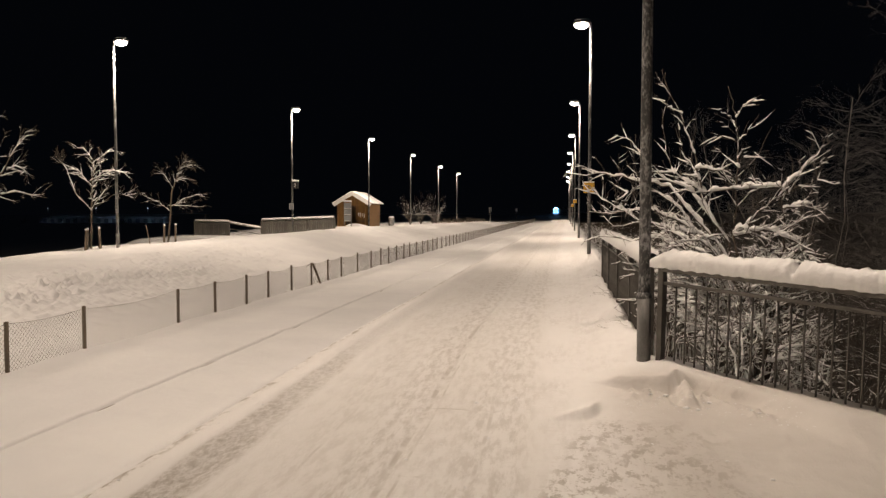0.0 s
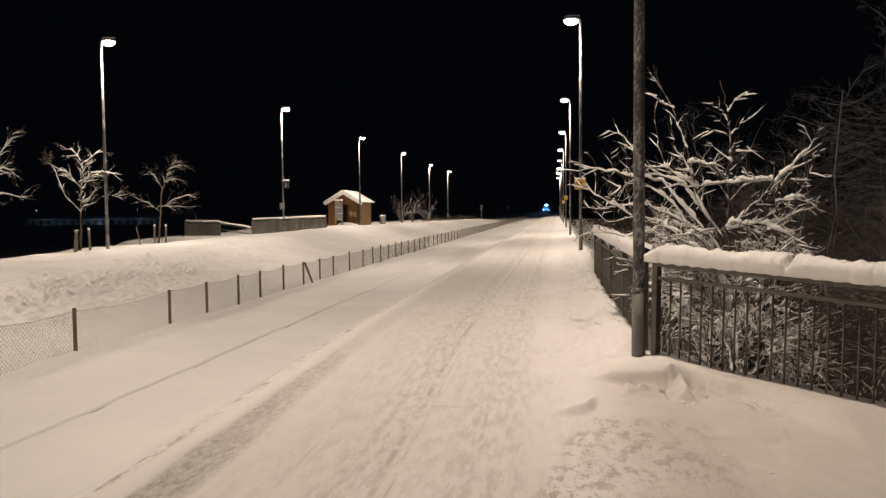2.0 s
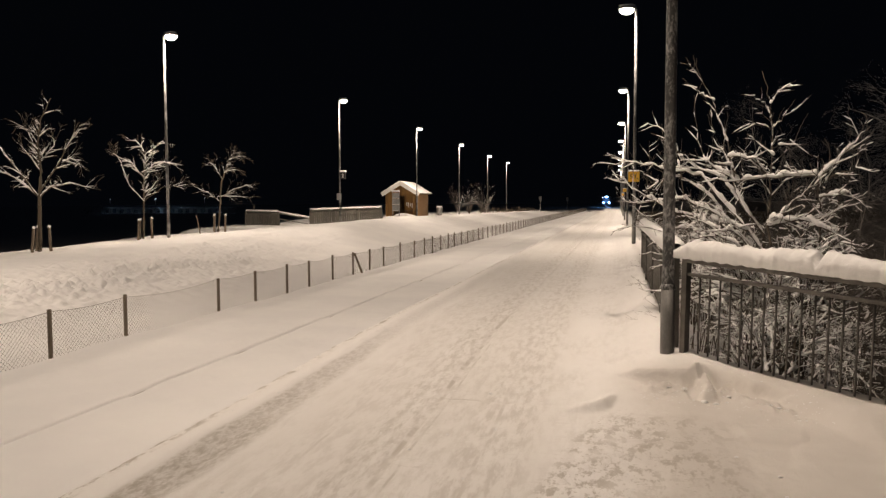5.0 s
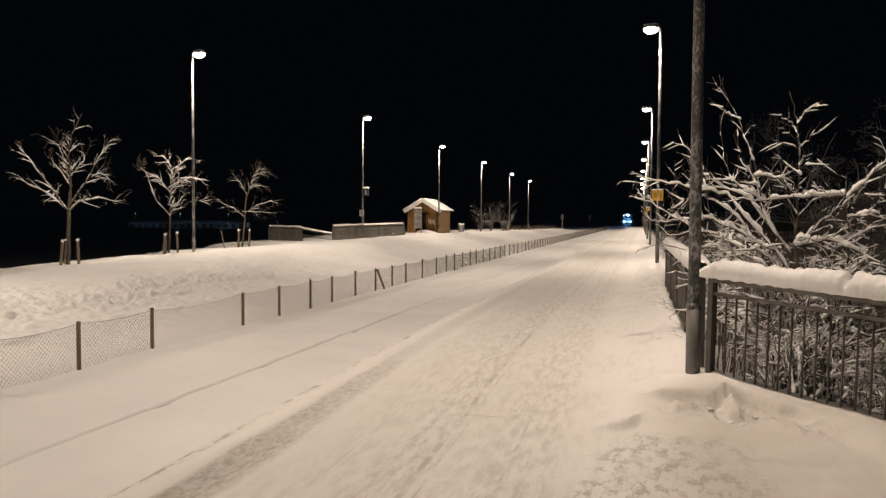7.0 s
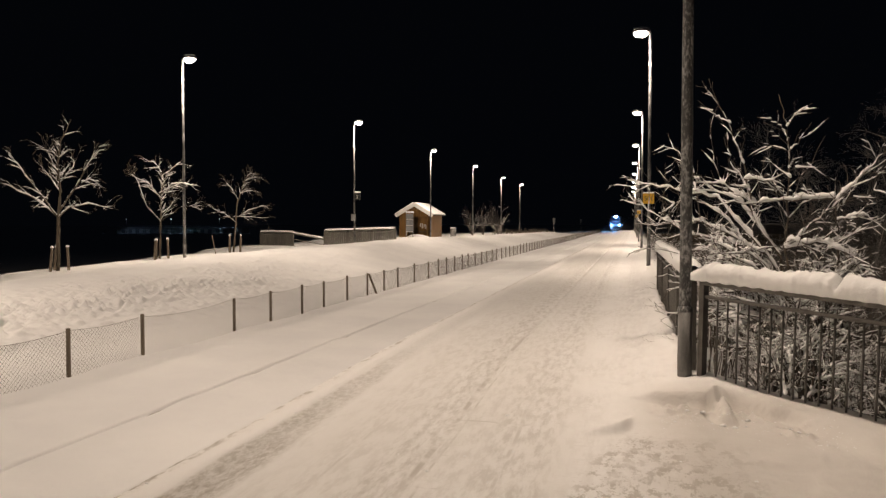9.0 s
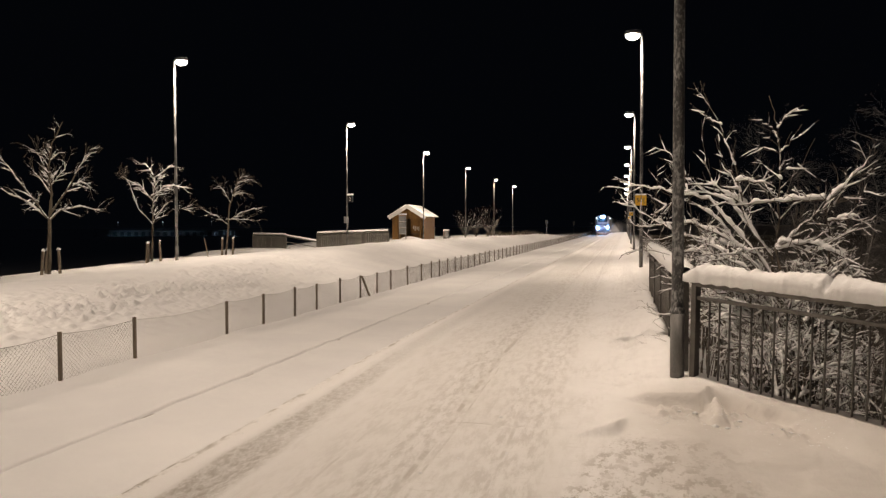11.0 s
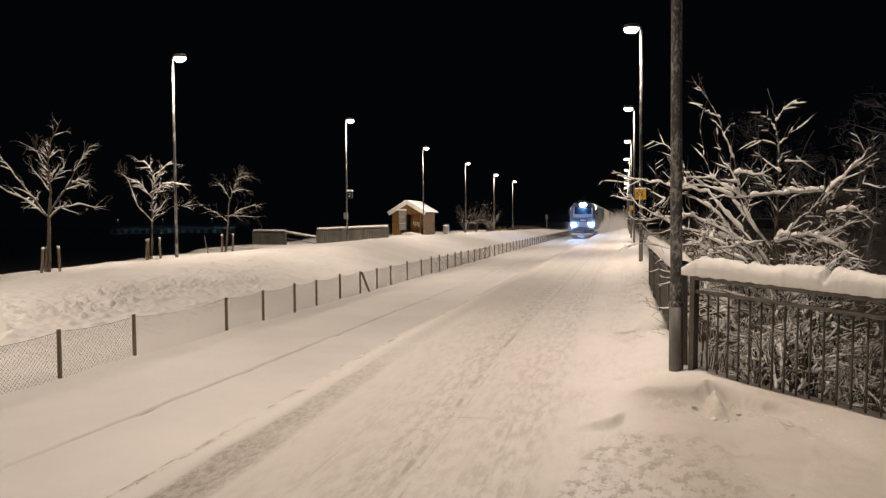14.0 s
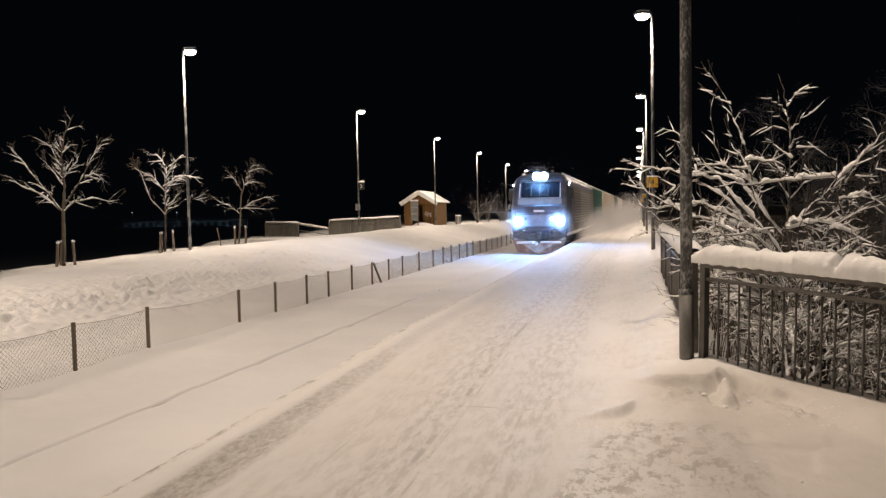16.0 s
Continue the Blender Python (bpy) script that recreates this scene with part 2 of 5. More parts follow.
def box(bm, lo, hi, bevel=0.0, m=None):
    made = bmesh.ops.create_cube(bm, size=1.0)["verts"]
    c = [(a + b) / 2 for a, b in zip(lo, hi)]
    s = [b - a for a, b in zip(lo, hi)]
    for v in made:
        v.co = Vector([c[k] + v.co[k] * s[k] for k in range(3)])
        if m:
            v.co = m @ v.co
    if bevel:
        edges = list({e for v in made for e in v.link_edges})
        bmesh.ops.bevel(bm, geom=edges, offset=bevel, segments=2, profile=0.5, affect="EDGES")
    return bm


def B(lo, hi, bevel=0.0, m=None):
    return box(bmesh.new(), lo, hi, bevel, m)


def rod(bm, a, b, r0, r1=None, sides=10):
    a, b = Vector(a), Vector(b)
    d = b - a
    m = Matrix.Translation((a + b) / 2) @ d.to_track_quat("Z", "Y").to_matrix().to_4x4()
    bmesh.ops.create_cone(bm, cap_ends=True, segments=sides, radius1=r0, radius2=r0 if r1 is None else r1, depth=d.length, matrix=m)
    return bm


def R(a, b, r0, r1=None, sides=10):
    return rod(bmesh.new(), a, b, r0, r1, sides)


def tubes(lines, sides=5, squash=1.0):
    """Tapered tubes along polylines [(points, radii)], as verts and faces."""
    verts, faces = [], []
    for pts, radii in lines:
        n0 = len(verts)
        pts = [Vector(p) for p in pts]
        for k, p in enumerate(pts):
            d = pts[min(k + 1, len(pts) - 1)] - pts[max(k - 1, 0)]
            if d.length < 1e-6:
                d = Vector((0, 0, 1))
            d.normalize()
            s = d.cross(Vector((0, 0, 1)))
            s = s.normalized() if s.length > 0.05 else Vector((1, 0, 0))
            u = s.cross(d).normalized()
            r = max(radii[k], 0.0005)
            for q in range(sides):
                a = 2 * math.pi * q / sides
                verts.append(p + s * (math.cos(a) * r) + u * (math.sin(a) * r * squash))
        for k in range(len(pts) - 1):
            for q in range(sides):
                a, b = n0 + k * sides + q, n0 + k * sides + (q + 1) % sides
                faces.append((a, b, b + sides, a + sides))
        faces.append(tuple(n0 + q for q in reversed(range(sides))))
        faces.append(tuple(n0 + (len(pts) - 1) * sides + q for q in range(sides)))
    return verts, faces


def smooth01(a, b, v):
    t = min(1.0, max(0.0, (v - a) / (b - a)))
    return t * t * (3 - 2 * t)


def nz(x, y, s, k=0.0):
    return noise.noise(Vector((x * s, y * s, k)))


def grid(name, xs_of, ys, z_of, material):
    verts, faces = [], []
    w = len(xs_of(ys[0]))
    for y in ys:
        verts += [(x, y, z_of(x, y)) for x in xs_of(y)]
    for j in range(len(ys) - 1):
        for i in range(w - 1):
            a = j * w + i
            faces.append((a, a + 1, a + w + 1, a + w))
    return mesh_ob(name, verts, faces, material, True)


def steps(*runs):
    """Sorted coordinates from runs (start, end, count)."""
    out = []
    for a, b, n in runs:
        out += [a + (b - a) * k / n for k in range(n)]
    return out + [runs[-1][1]]


# ---- ground ----
def rail_line(y):
    """The platform's side away from the track; nearer than the corner it slants outwards."""
    return 1.12 if y > 8.3 else min(1.12 + (8.3 - y) * 0.80, 6.0)


def crest(y):
    return float(np.interp(y, (-40, 0, 10, 18, 30, 42, 50, 75, 110, 140, 158), (-0.2, -0.12, -0.03, 0.15, 0.47, 0.58, 0.64, 0.44, 0.25, 0.08, -0.55)))


def ground_z(x, y):
    lumps = 0.03 * nz(x, y, 0.9) + 0.05 * nz(x, y, 0.22, 3)
    if x > 0.9 or (x > -2.0 and y > 186):
        line = rail_line(y)
        z = -0.75 - 2.4 * smooth01(line + 0.1, line + 5.5, x) if y < 186 else -0.75
        return z + 3 * lumps
    if x > -2.62:
        return -0.85
    if x > -8.3:
        z = -0.50 - 0.05 * smooth01(-6.5, -7.6, x) + 0.02 * nz(x, y, 1.6, 1) + 0.012 * nz(x, y, 0.35, 2)
        for c in (TRACK_X - 0.72, TRACK_X + 0.72):
            d = abs(x - c - 0.004 * nz(0, y, 0.5))
            z -= (0.06 if c < TRACK_X else 0.018) * max(0.0, 1 - d / 0.034) - 0.008 * max(0.0, 1 - abs(d - 0.08) / 0.05)
        z += 0.05 * math.exp(-((x + 7.75) / 0.4) ** 2) * (0.3 + nz(0, y, 0.5))
        z += 0.05 * smooth01(-3.2, -2.7, x)
        return z
    c = crest(y)
    rough = 0.0
    if -14.5 < x < -8.5:
        band = math.exp(-((x + 11.9 + 0.6 * nz(0, y, 0.3)) / 1.0) ** 2) * (0.25 + 0.75 * smooth01(25, 18, y))
        rough = band * (0.08 * nz(x, y, 1.3, 7) + 0.16 * abs(nz(x, y, 4.4, 9)) + 0.16 * abs(nz(x, y, 8.5, 4)) + 0.08 * nz(x, y, 11.0, 6)) + 0.03 * nz(x, y, 2.0, 12) + (0.10 * max(0.0, nz(x, y, 5.6, 15)) + 0.05 * nz(x, y, 3.1, 22)) * (0.4 + 0.6 * smooth01(34, 22, y)) * smooth01(-14.5, -13.5, x) * smooth01(-8.6, -9.4, x)
    z = -0.55 + (c + 0.55) * (0.45 * smooth01(-8.6, -11.8, x) + 0.55 * smooth01(-10.8, -14.3, x)) + rough + lumps
    if x < -14.5:
        far = smooth01(38, 46, y)
        z -= (1 - far) * 0.33 * smooth01(-15.5, -20, x)
        z -= far * (0.15 + 0.42 * smooth01(68, 56, y)) * smooth01(-15, -17.5, x)
        z -= (3.0 + c) * smooth01(-20.9, -25, x) * (1 - far) + (3.0 + c) * smooth01(-27, -32, x) * far + 4.0 * smooth01(-26, -60, x)
        z += 0.05 * nz(x, y, 0.7, 11) * smooth01(-15, -17, x)
    return z


X_LINES = steps((-1600, -120, 10), (-120, -40, 20), (-40, -17, 46), (-17, -13.8, 24), (-13.8, -9.8, 90), (-9.8, -8.4, 11), (-8.4, -5.3, 30), (-5.3, -5.1, 5), (-5.1, -4.94, 10), (-4.94, -3.66, 16), (-3.66, -3.5, 10), (-3.5, -3.3, 5), (-3.3, -2.6, 12), (-2.6, 0.95, 4), (0.95, 8, 28), (8, 60, 20), (60, 1600, 10))
Y_LINES = steps((-300, -20, 10), (-20, 2, 22), (2, 10, 50), (10, 30, 330), (30, 34, 24), (34, 80, 140), (80, 200, 120), (200, 500, 40), (500, 3000, 10))
tagged(grid("ground", lambda y: X_LINES, Y_LINES, ground_z, GROUND), "snow-covered ground with a buried railway track and a ploughed bank", "snow", kind="structure")


def skew(y):
    """The platform's side at the track, and the wheel tracks, draw a little away from the railing."""
    return 0.02 + 0.16 * smooth01(3.5, 11.0, y)


def platform_z(x, y):
    x_true = x
    if x < -0.2:
        x += skew(y) * smooth01(-0.2, -0.9, x)
    if x < -2.66:
        return -0.8
    z = 0.010 * nz(x, y, 1.1, 5) + 0.006 * nz(x, y * 0.6, 4.5, 6)
    if y < 14:
        z += 0.003 * nz(x, y * 0.5, 12, 8) + 0.002 * nz(x, y, 14, 2)
        z += 0.02 * abs(nz(x, y, 8, 21)) * math.exp(-((x + 2.60) / 0.07) ** 2)
    cut = -2.43 + 0.025 * nz(0, y, 0.7) + 0.012 * nz(0, y, 3.1, 4)
    z += (0.016 + 0.026 * min(1.0, max(0.0, (x + 2.64) / 0.22))) * smooth01(-2.67, -2.60, x) * smooth01(cut + 0.24, cut - 0.02, x) * (1 + 0.25 * nz(x, y, 2.2, 6)) * (0.3 + 0.7 * smooth01(40, 16, y))
    z -= 0.010 * math.exp(-((x + 2.19) / 0.14) ** 2) + 0.026 * max(0, 1 - abs(x + 0.95 + 0.03 * nz(0, y, 0.6)) / 0.06) * (0.6 + nz(0, y, 0.8, 3))
    z -= 0.016 * max(0, 1 - abs(x + 0.42 + 0.03 * nz(0, y, 0.5, 2)) / 0.06) * max(0, 0.4 + 1.5 * nz(0, y, 0.6, 5))
    z -= 0.009 * max(0, 1 - abs(y - 6.42 + 0.05 * x - 0.03 * nz(x, 0, 2.0)) / 0.05) * smooth01(-1.3, -1.1, x) * smooth01(0.2, -0.1, x)
    x = x_true
    line = rail_line(y)
    if y > 8.3:
        d = line - x
        z += 0.17 * smooth01(0.85 + 0.12 * nz(0, y, 0.4), 0.15, d) * (1 + 0.4 * nz(x, y, 1.4, 3)) * smooth01(60, 20, y)
        z += (0.02 * nz(x, y, 5, 2) + 0.022 * abs(nz(x, y, 9, 14))) * smooth01(1.15, 0.7, d)
    else:
        # ploughed heap along the slanted railing: a short steep face, rubble at its foot, a clump hanging over it
        face = float(np.interp(x, (0.45, 0.75, 1.15, 1.28, 1.5, 1.65, 1.95, 2.3), (7.65, 7.48, 7.42, 7.62, 7.40, 7.06, 6.86, 6.5))) + 0.05 * nz(x, y, 2.2, 4) + 0.025 * nz(x, y, 7, 9)
        high = float(np.interp(x, (0.40, 0.68, 1.0, 1.25, 1.5, 1.9, 2.3), (0.0, 0.09, 0.11, 0.16, 0.135, 0.11, 0.115))) + 0.012 * nz(x, y, 3, 5)
        soft = float(np.interp(x, (1.75, 2.2), (0.05, 1.1)))
        foot = math.exp(-((y - face + 0.32) / 0.22) ** 2) * smooth01(0.55, 0.8, x) * smooth01(2.1, 1.7, x)
        z += high * smooth01(face - soft, face + 0.02, y) - 0.045 * math.exp(-((y - face + 0.12) / 0.09) ** 2) * smooth01(0.6, 0.8, x) * smooth01(1.9, 1.6, x)
        z += 0.018 * smooth01(face - 1.3, face - 0.2, y) * smooth01(0.5, 0.9, x)
        z += foot * (0.06 * abs(nz(x, y, 9, 2)) + 0.08 * max(0.0, nz(x, y, 16, 5)))
        side = abs(x - 1.27 - 0.03 * nz(x, y, 6, 8))
        reach = smooth01(6.76, 6.84, y) * smooth01(7.62, 7.4, y)
        z += reach * (0.075 * smooth01(0.085, 0.03, side) * (1 + 0.5 * nz(x, y, 9, 3)) - 0.03 * math.exp(-((side - 0.12) / 0.05) ** 2))
        slab = 1.57 + 0.264 * (y - 5.07) + 0.02 * nz(0, y, 3)
        z += 0.014 * smooth01(slab - 0.02, slab + 0.03, x) * smooth01(6.7, 6.2, y)
        ledge = 5.72 + 1.1 * (1.6 - x) ** 2 + 0.05 * nz(x, y, 5, 6)
        z += 0.022 * smooth01(ledge - 0.02, ledge + 0.03, y) * smooth01(6.4, 5.9, y) * smooth01(1.3, 1.45, x) * smooth01(slab + 0.05, slab, x)
        crusty = smooth01(6.5, 6.1, y) * smooth01(0.1, 0.3, x - 0.2 * (y - 5)) * smooth01(1.7, 1.3, x)
        z += crusty * (0.008 * smooth01(0.0, 0.1, nz(x * 0.8, y, 9, 4)) + 0.008 * nz(x, y * 1.2, 19, 8))
    # soft drift with a scooped lip beside the walked strip
    z += 0.07 * smooth01(0.02, 0.30, x - 0.6 * (y - 6.3)) * smooth01(0.47, 0.41, x - 0.15 * (y - 6.6)) * smooth01(6.12 + 0.55 * x, 6.30 + 0.55 * x, y) * smooth01(7.5, 6.6, y)
    return z


def platform_xs(y):
    line = rail_line(y) + 0.12
    left = -2.655 - skew(y)
    return [left - 0.025, left - 0.006] + [left + (line - left) * k / 210 for k in range(211)] + [line + 0.03]


P_ROWS = steps((-30, 1.5, 16), (1.5, 5.2, 66), (5.2, 8.6, 130), (8.6, 11, 55), (11, 24, 130), (24, 60, 110), (60, 182, 90))
platform = grid("platform", platform_xs, P_ROWS, lambda x, y: -0.85 if x > rail_line(y) + 0.14 else platform_z(x, y), PACKED)
tagged(platform, "station platform under packed ploughed snow with scraped wheel tracks", "platform", kind="structure")


# ---- lamps ----
def street_lamp(x, y, z0, height, side, label, power=1.0):
    """A tall tubular mast, thicker below, with one flat lantern on a short arm to one side."""
    t = thing("street_lamp", pose(x, y, z0), label, "street lamp", "station lamps")
    h = height - z0
    part("lower_mast", R((0, 0, -0.3), (0, 0, 0.82 - z0), 0.073, sides=16), MAST, t, smooth=True)
    part("collar", R((0, 0, 0.80 - z0), (0, 0, 0.86 - z0), 0.088, 0.066, 16), FROSTED, t, "frosted steel collar", True)
    part("upper_mast", R((0, 0, 0.84 - z0), (0, 0, h), 0.062, 0.045, 16), FROSTED, t, smooth=True)
    part("arm", R((0, 0, h - 0.04), (side * 0.16, 0, h + 0.02), 0.035), HOUSING, t, smooth=True)
    bm = bmesh.new()
    bmesh.ops.create_uvsphere(bm, u_segments=20, v_segments=10, radius=1.0, matrix=Matrix.Translation((side * 0.32, 0, h + 0.05)) @ Matrix.Diagonal((0.34, 0.20, 0.09, 1)))
    head = part("lantern", bm, HOUSING, t, smooth=True)
    bm = bmesh.new()
    bmesh.ops.create_uvsphere(bm, u_segments=16, v_segments=8, radius=1.0, matrix=Matrix.Translation((side * 0.34, 0, h - 0.02)) @ Matrix.Diagonal((0.27, 0.20, 0.16, 1)))
    part("lens", bm, LENS, head, "glowing warm white lens", True)
    bm = bmesh.new()
    bmesh.ops.create_uvsphere(bm, u_segments=14, v_segments=8, radius=1.0, matrix=Matrix.Translation((side * 0.32, 0, h + 0.14)) @ Matrix.Diagonal((0.30, 0.16, 0.05, 1)))
    part("snow_cap", bm, CAP, head, "thin cap of snow", True)
    lamp = new("lamp_light", bpy.data.lights.new("lamp_light", "SPOT"))
    lamp.data.energy, lamp.data.color, lamp.data.shadow_soft_size = LAMP_POWER * power, SNOW_WARM, 0.10
    lamp.data.spot_size, lamp.data.spot_blend = radians(172), 0.12
    lamp.matrix_basis = pose(x + side * 0.45, y, height - 0.2)
    return t


RIGHT_LAMPS = [-12.6 + 20.9 * k for k in range(10)]
LEFT_LAMPS = [-13.0, 8.2, 29.4, 50.6, 72.0, 92.9, 117.8, 139.0]
for y in RIGHT_LAMPS:
    street_lamp(1.0 - 0.003 * max(0, y - 29), y, 0.0, 8.7, -1, "tall frosted steel platform lamp, lit, standing by the railing", 0.15 if y < 0 else 0.52 if y < 20 else 0.62 if y < 40 else 0.78 if y < 60 else 0.72)
for y in LEFT_LAMPS:
    street_lamp(-18.4 - 0.008 * max(0, y - 30) - (0.5 if y > 100 else 0), y, crest(y) - 0.1, 8.75, 1, "tall frosted steel lamp, lit, standing in the snow bank", 0.9 if y < 0 else 1.3 if y < 20 else 0.9 if y < 60 else 0.8)


# ---- railing on the platform's outer side ----
def railing(name, a, b, posts, label):
    """A steel railing from a to b: square posts, a flat top rail, a second rail, round bars, and a thick snow cap on top."""
    a, b = Vector(a), Vector(b)
    run = (b - a).length
    m = Matrix.Translation(a) @ Matrix.Rotation(math.atan2(b.y - a.y, b.x - a.x), 4, "Z") @ Matrix.Rotation(-math.atan2(b.z - a.z, run), 4, "Y")
    t = thing(name, m, label, "railing")
    for k in range(posts + 1):
        s = run * k / posts
        part("post", B((s - 0.035, -0.035, -0.75), (s + 0.035, 0.035, 1.13), 0.006), RAILING, t)
    part("top_rail", B((-0.03, -0.04, 1.09), (run + 0.03, 0.04, 1.17), 0.012), RAILING, t)
    part("second_rail", B((0, -0.02, 0.955), (run, 0.02, 0.99), 0.006), RAILING, t)
    part("lower_rail", B((0, -0.02, -0.16), (run, 0.02, -0.12), 0.006), RAILING, t)
    count = int((run - 0.12) / 0.1335) + 1
    bar = None
    for k in range(1, count):
        s = 0.062 + 0.1335 * k
        if bar is None:
            bar = part("bar", R((0, 0, -0.14), (0, 0, 0.97), 0.0095, sides=8), RAILING, t, smooth=True)
            bar.location = (s, 0, 0)
        else:
            o = bar.copy()
            scene.collection.objects.link(o)
            o.location = (s, 0, 0)
    # the snow cap, lumpy and broken once
    n = int(run / 0.016)
    verts, faces = [], []
    for k in range(n + 1):
        s = -0.10 + (run + 0.12) * k / n
        gap = 1 - 0.75 * math.exp(-((s - 1.58) / 0.035) ** 2)
        end = min(1, 9 * min(s, run - s) / run + 0.7)
        h = (0.155 + 0.030 * nz(s, run, 1.6, 2) + 0.018 * nz(s, 0, 7, 3)) * gap * end
        w = 0.092 + 0.012 * nz(s, run, 2.3, 8)
        for q in range(9):
            g = math.pi * q / 8
            lump = 1 + 0.14 * nz(s * 7, q * 0.7, 1.0, 4) + 0.13 * nz(s * 17, q * 2.3, 1.0, 9) + 0.08 * nz(s * 38, q * 4.1, 1.0, 3)
            verts.append((s, -w * math.cos(g) * lump, 1.165 + h * (math.sin(g) ** 0.6) * lump - ((0.030 + 0.012 * nz(s * 12, q, 1.0, 6)) if q in (0, 8) else 0)))
    for k in range(n):
        for q in range(8):
            c = k * 9 + q
            faces.append((c, c + 1, c + 10, c + 9))
        faces.append((k * 9 + 8, k * 9, k * 9 + 9, k * 9 + 17))
    raw("snow_cap", verts, faces, CAP, t, "thick soft cap of snow")
    return t


railing("railing", (1.16, 8.22, 0), (3.75, 4.99, -0.10), 1, "grey steel railing with round bars, topped by thick snow")
railing("railing", (1.10, 8.62, 0), (1.02, 18.1, 0), 4, "grey steel railing along the platform, snow on its top rail")


# ---- chain-link fence beyond the track ----
POSTS = [4.3, 5.9, 7.8, 9.53, 11.25, 14.32, 15.99, 17.70, 19.11, 20.83, 22.55, 24.19, 25.73, 27.85, 29.88, 31.49, 32.95, 34.55, 36.17, 37.52, 39.28, 41.03, 42.58, 44.25]
while POSTS[-1] < 190:
    POSTS.append(POSTS[-1] + 1.66 + 0.12 * math.sin(len(POSTS) * 2.3))
FENCE_X, FENCE_TOP = -7.6, 0.17
fence = thing("chain_link_fence", pose(FENCE_X, 0, 0), "low chain-link fence on weathered wooden posts in snow", "fence")
rng = random.Random(5)
for k, y in enumerate(POSTS):
    lean = rng.uniform(-0.02, 0.02)
    part("post", B((-0.024, y - 0.026 + lean, -0.8), (0.024, y + 0.026 + lean, FENCE_TOP + rng.uniform(-0.02, 0.03)), 0.008), STAKE, fence)
brace = R((0.04, 22.6, FENCE_TOP - 0.05), (0.06, 23.25, -0.55), 0.035, sides=8)
part("brace", brace, STAKE, fence, "slanting wooden brace")
for k in range(len(POSTS) - 1):
    ya, yb = POSTS[k], POSTS[k + 1]
    run = yb - ya
    sag = 0.035 * run + rng.uniform(0, 0.03)
    bottom = -0.58

    def top(u):
        return FENCE_TOP - 0.03 - sag * 4 * u * (1 - u) * 0.6

    def spot(s, v):
        u = s / run
        return Vector((0.006 * math.sin(s * 30), ya + s, bottom + v * (top(u) - bottom)))

    lines = []
    pitch = 0.075 if yb < 46 else 0.15
    wire = 0.0022 if yb < 25 else 0.003
    h = FENCE_TOP - bottom
    c = -h
    while c < run:
        for way in (1, -1):
            s0, s1 = (c, c + h) if way == 1 else (c + h, c)
            v0, v1 = 0.0, 1.0
            lo, hi = min(s0, s1), max(s0, s1)
            a, b = max(lo, 0.0), min(hi, run)
            if b - a > 0.02:
                f = lambda s: (s - s0) / (s1 - s0)
                pts = [spot(a + (b - a) * q / 3, f(a + (b - a) * q / 3)) for q in range(4)]
                lines.append((pts, [wire] * 4))
        c += pitch
    edge = [spot(run * q / 10, 1.0) for q in range(11)]
    lines.append((edge, [0.004] * 11))
    v, f2 = tubes(lines, 3)
    raw("wire_mesh", v, f2, WIRE, fence)


# ---- trees and bushes ----
def grow(rng, start, way, length, radius, depth, lines, droop=0.0, bend=0.25, twigs=4, spread=0.9, segs=5, ratio=0.55):
    """A branch as a polyline with side branches, gathered into lines."""
    pts, radii = [Vector(start)], [radius]
    d = Vector(way).normalized()
    for k in range(segs):
        d = (d + Vector((rng.uniform(-bend, bend), rng.uniform(-bend, bend), rng.uniform(-bend, bend) * 0.7 - droop))).normalized()
        pts.append(pts[-1] + d * (length / segs))
        radii.append(radius * (1 - 0.8 * (k + 1) / segs))
    lines.append((pts, radii))
    if depth > 0:
        for k in range(twigs):
            u = rng.uniform(0.25, 0.97) if k else 0.9
            i = min(int(u * segs), segs - 1)
            p = pts[i].lerp(pts[i + 1], u * segs - i)
            axis = (pts[i + 1] - pts[i]).normalized()
            side = axis.orthogonal()
            side.rotate(Matrix.Rotation(rng.uniform(0, 2 * math.pi), 3, axis))
            w = axis + side * rng.uniform(0.5, 1.1) * spread
            grow(rng, p, w, length * ratio * rng.uniform(0.6, 1.1) * (1.15 - 0.5 * u), radii[i] * 0.6, depth - 1, lines, droop, bend, max(2, twigs - 1), spread, max(3, segs - 1), ratio)


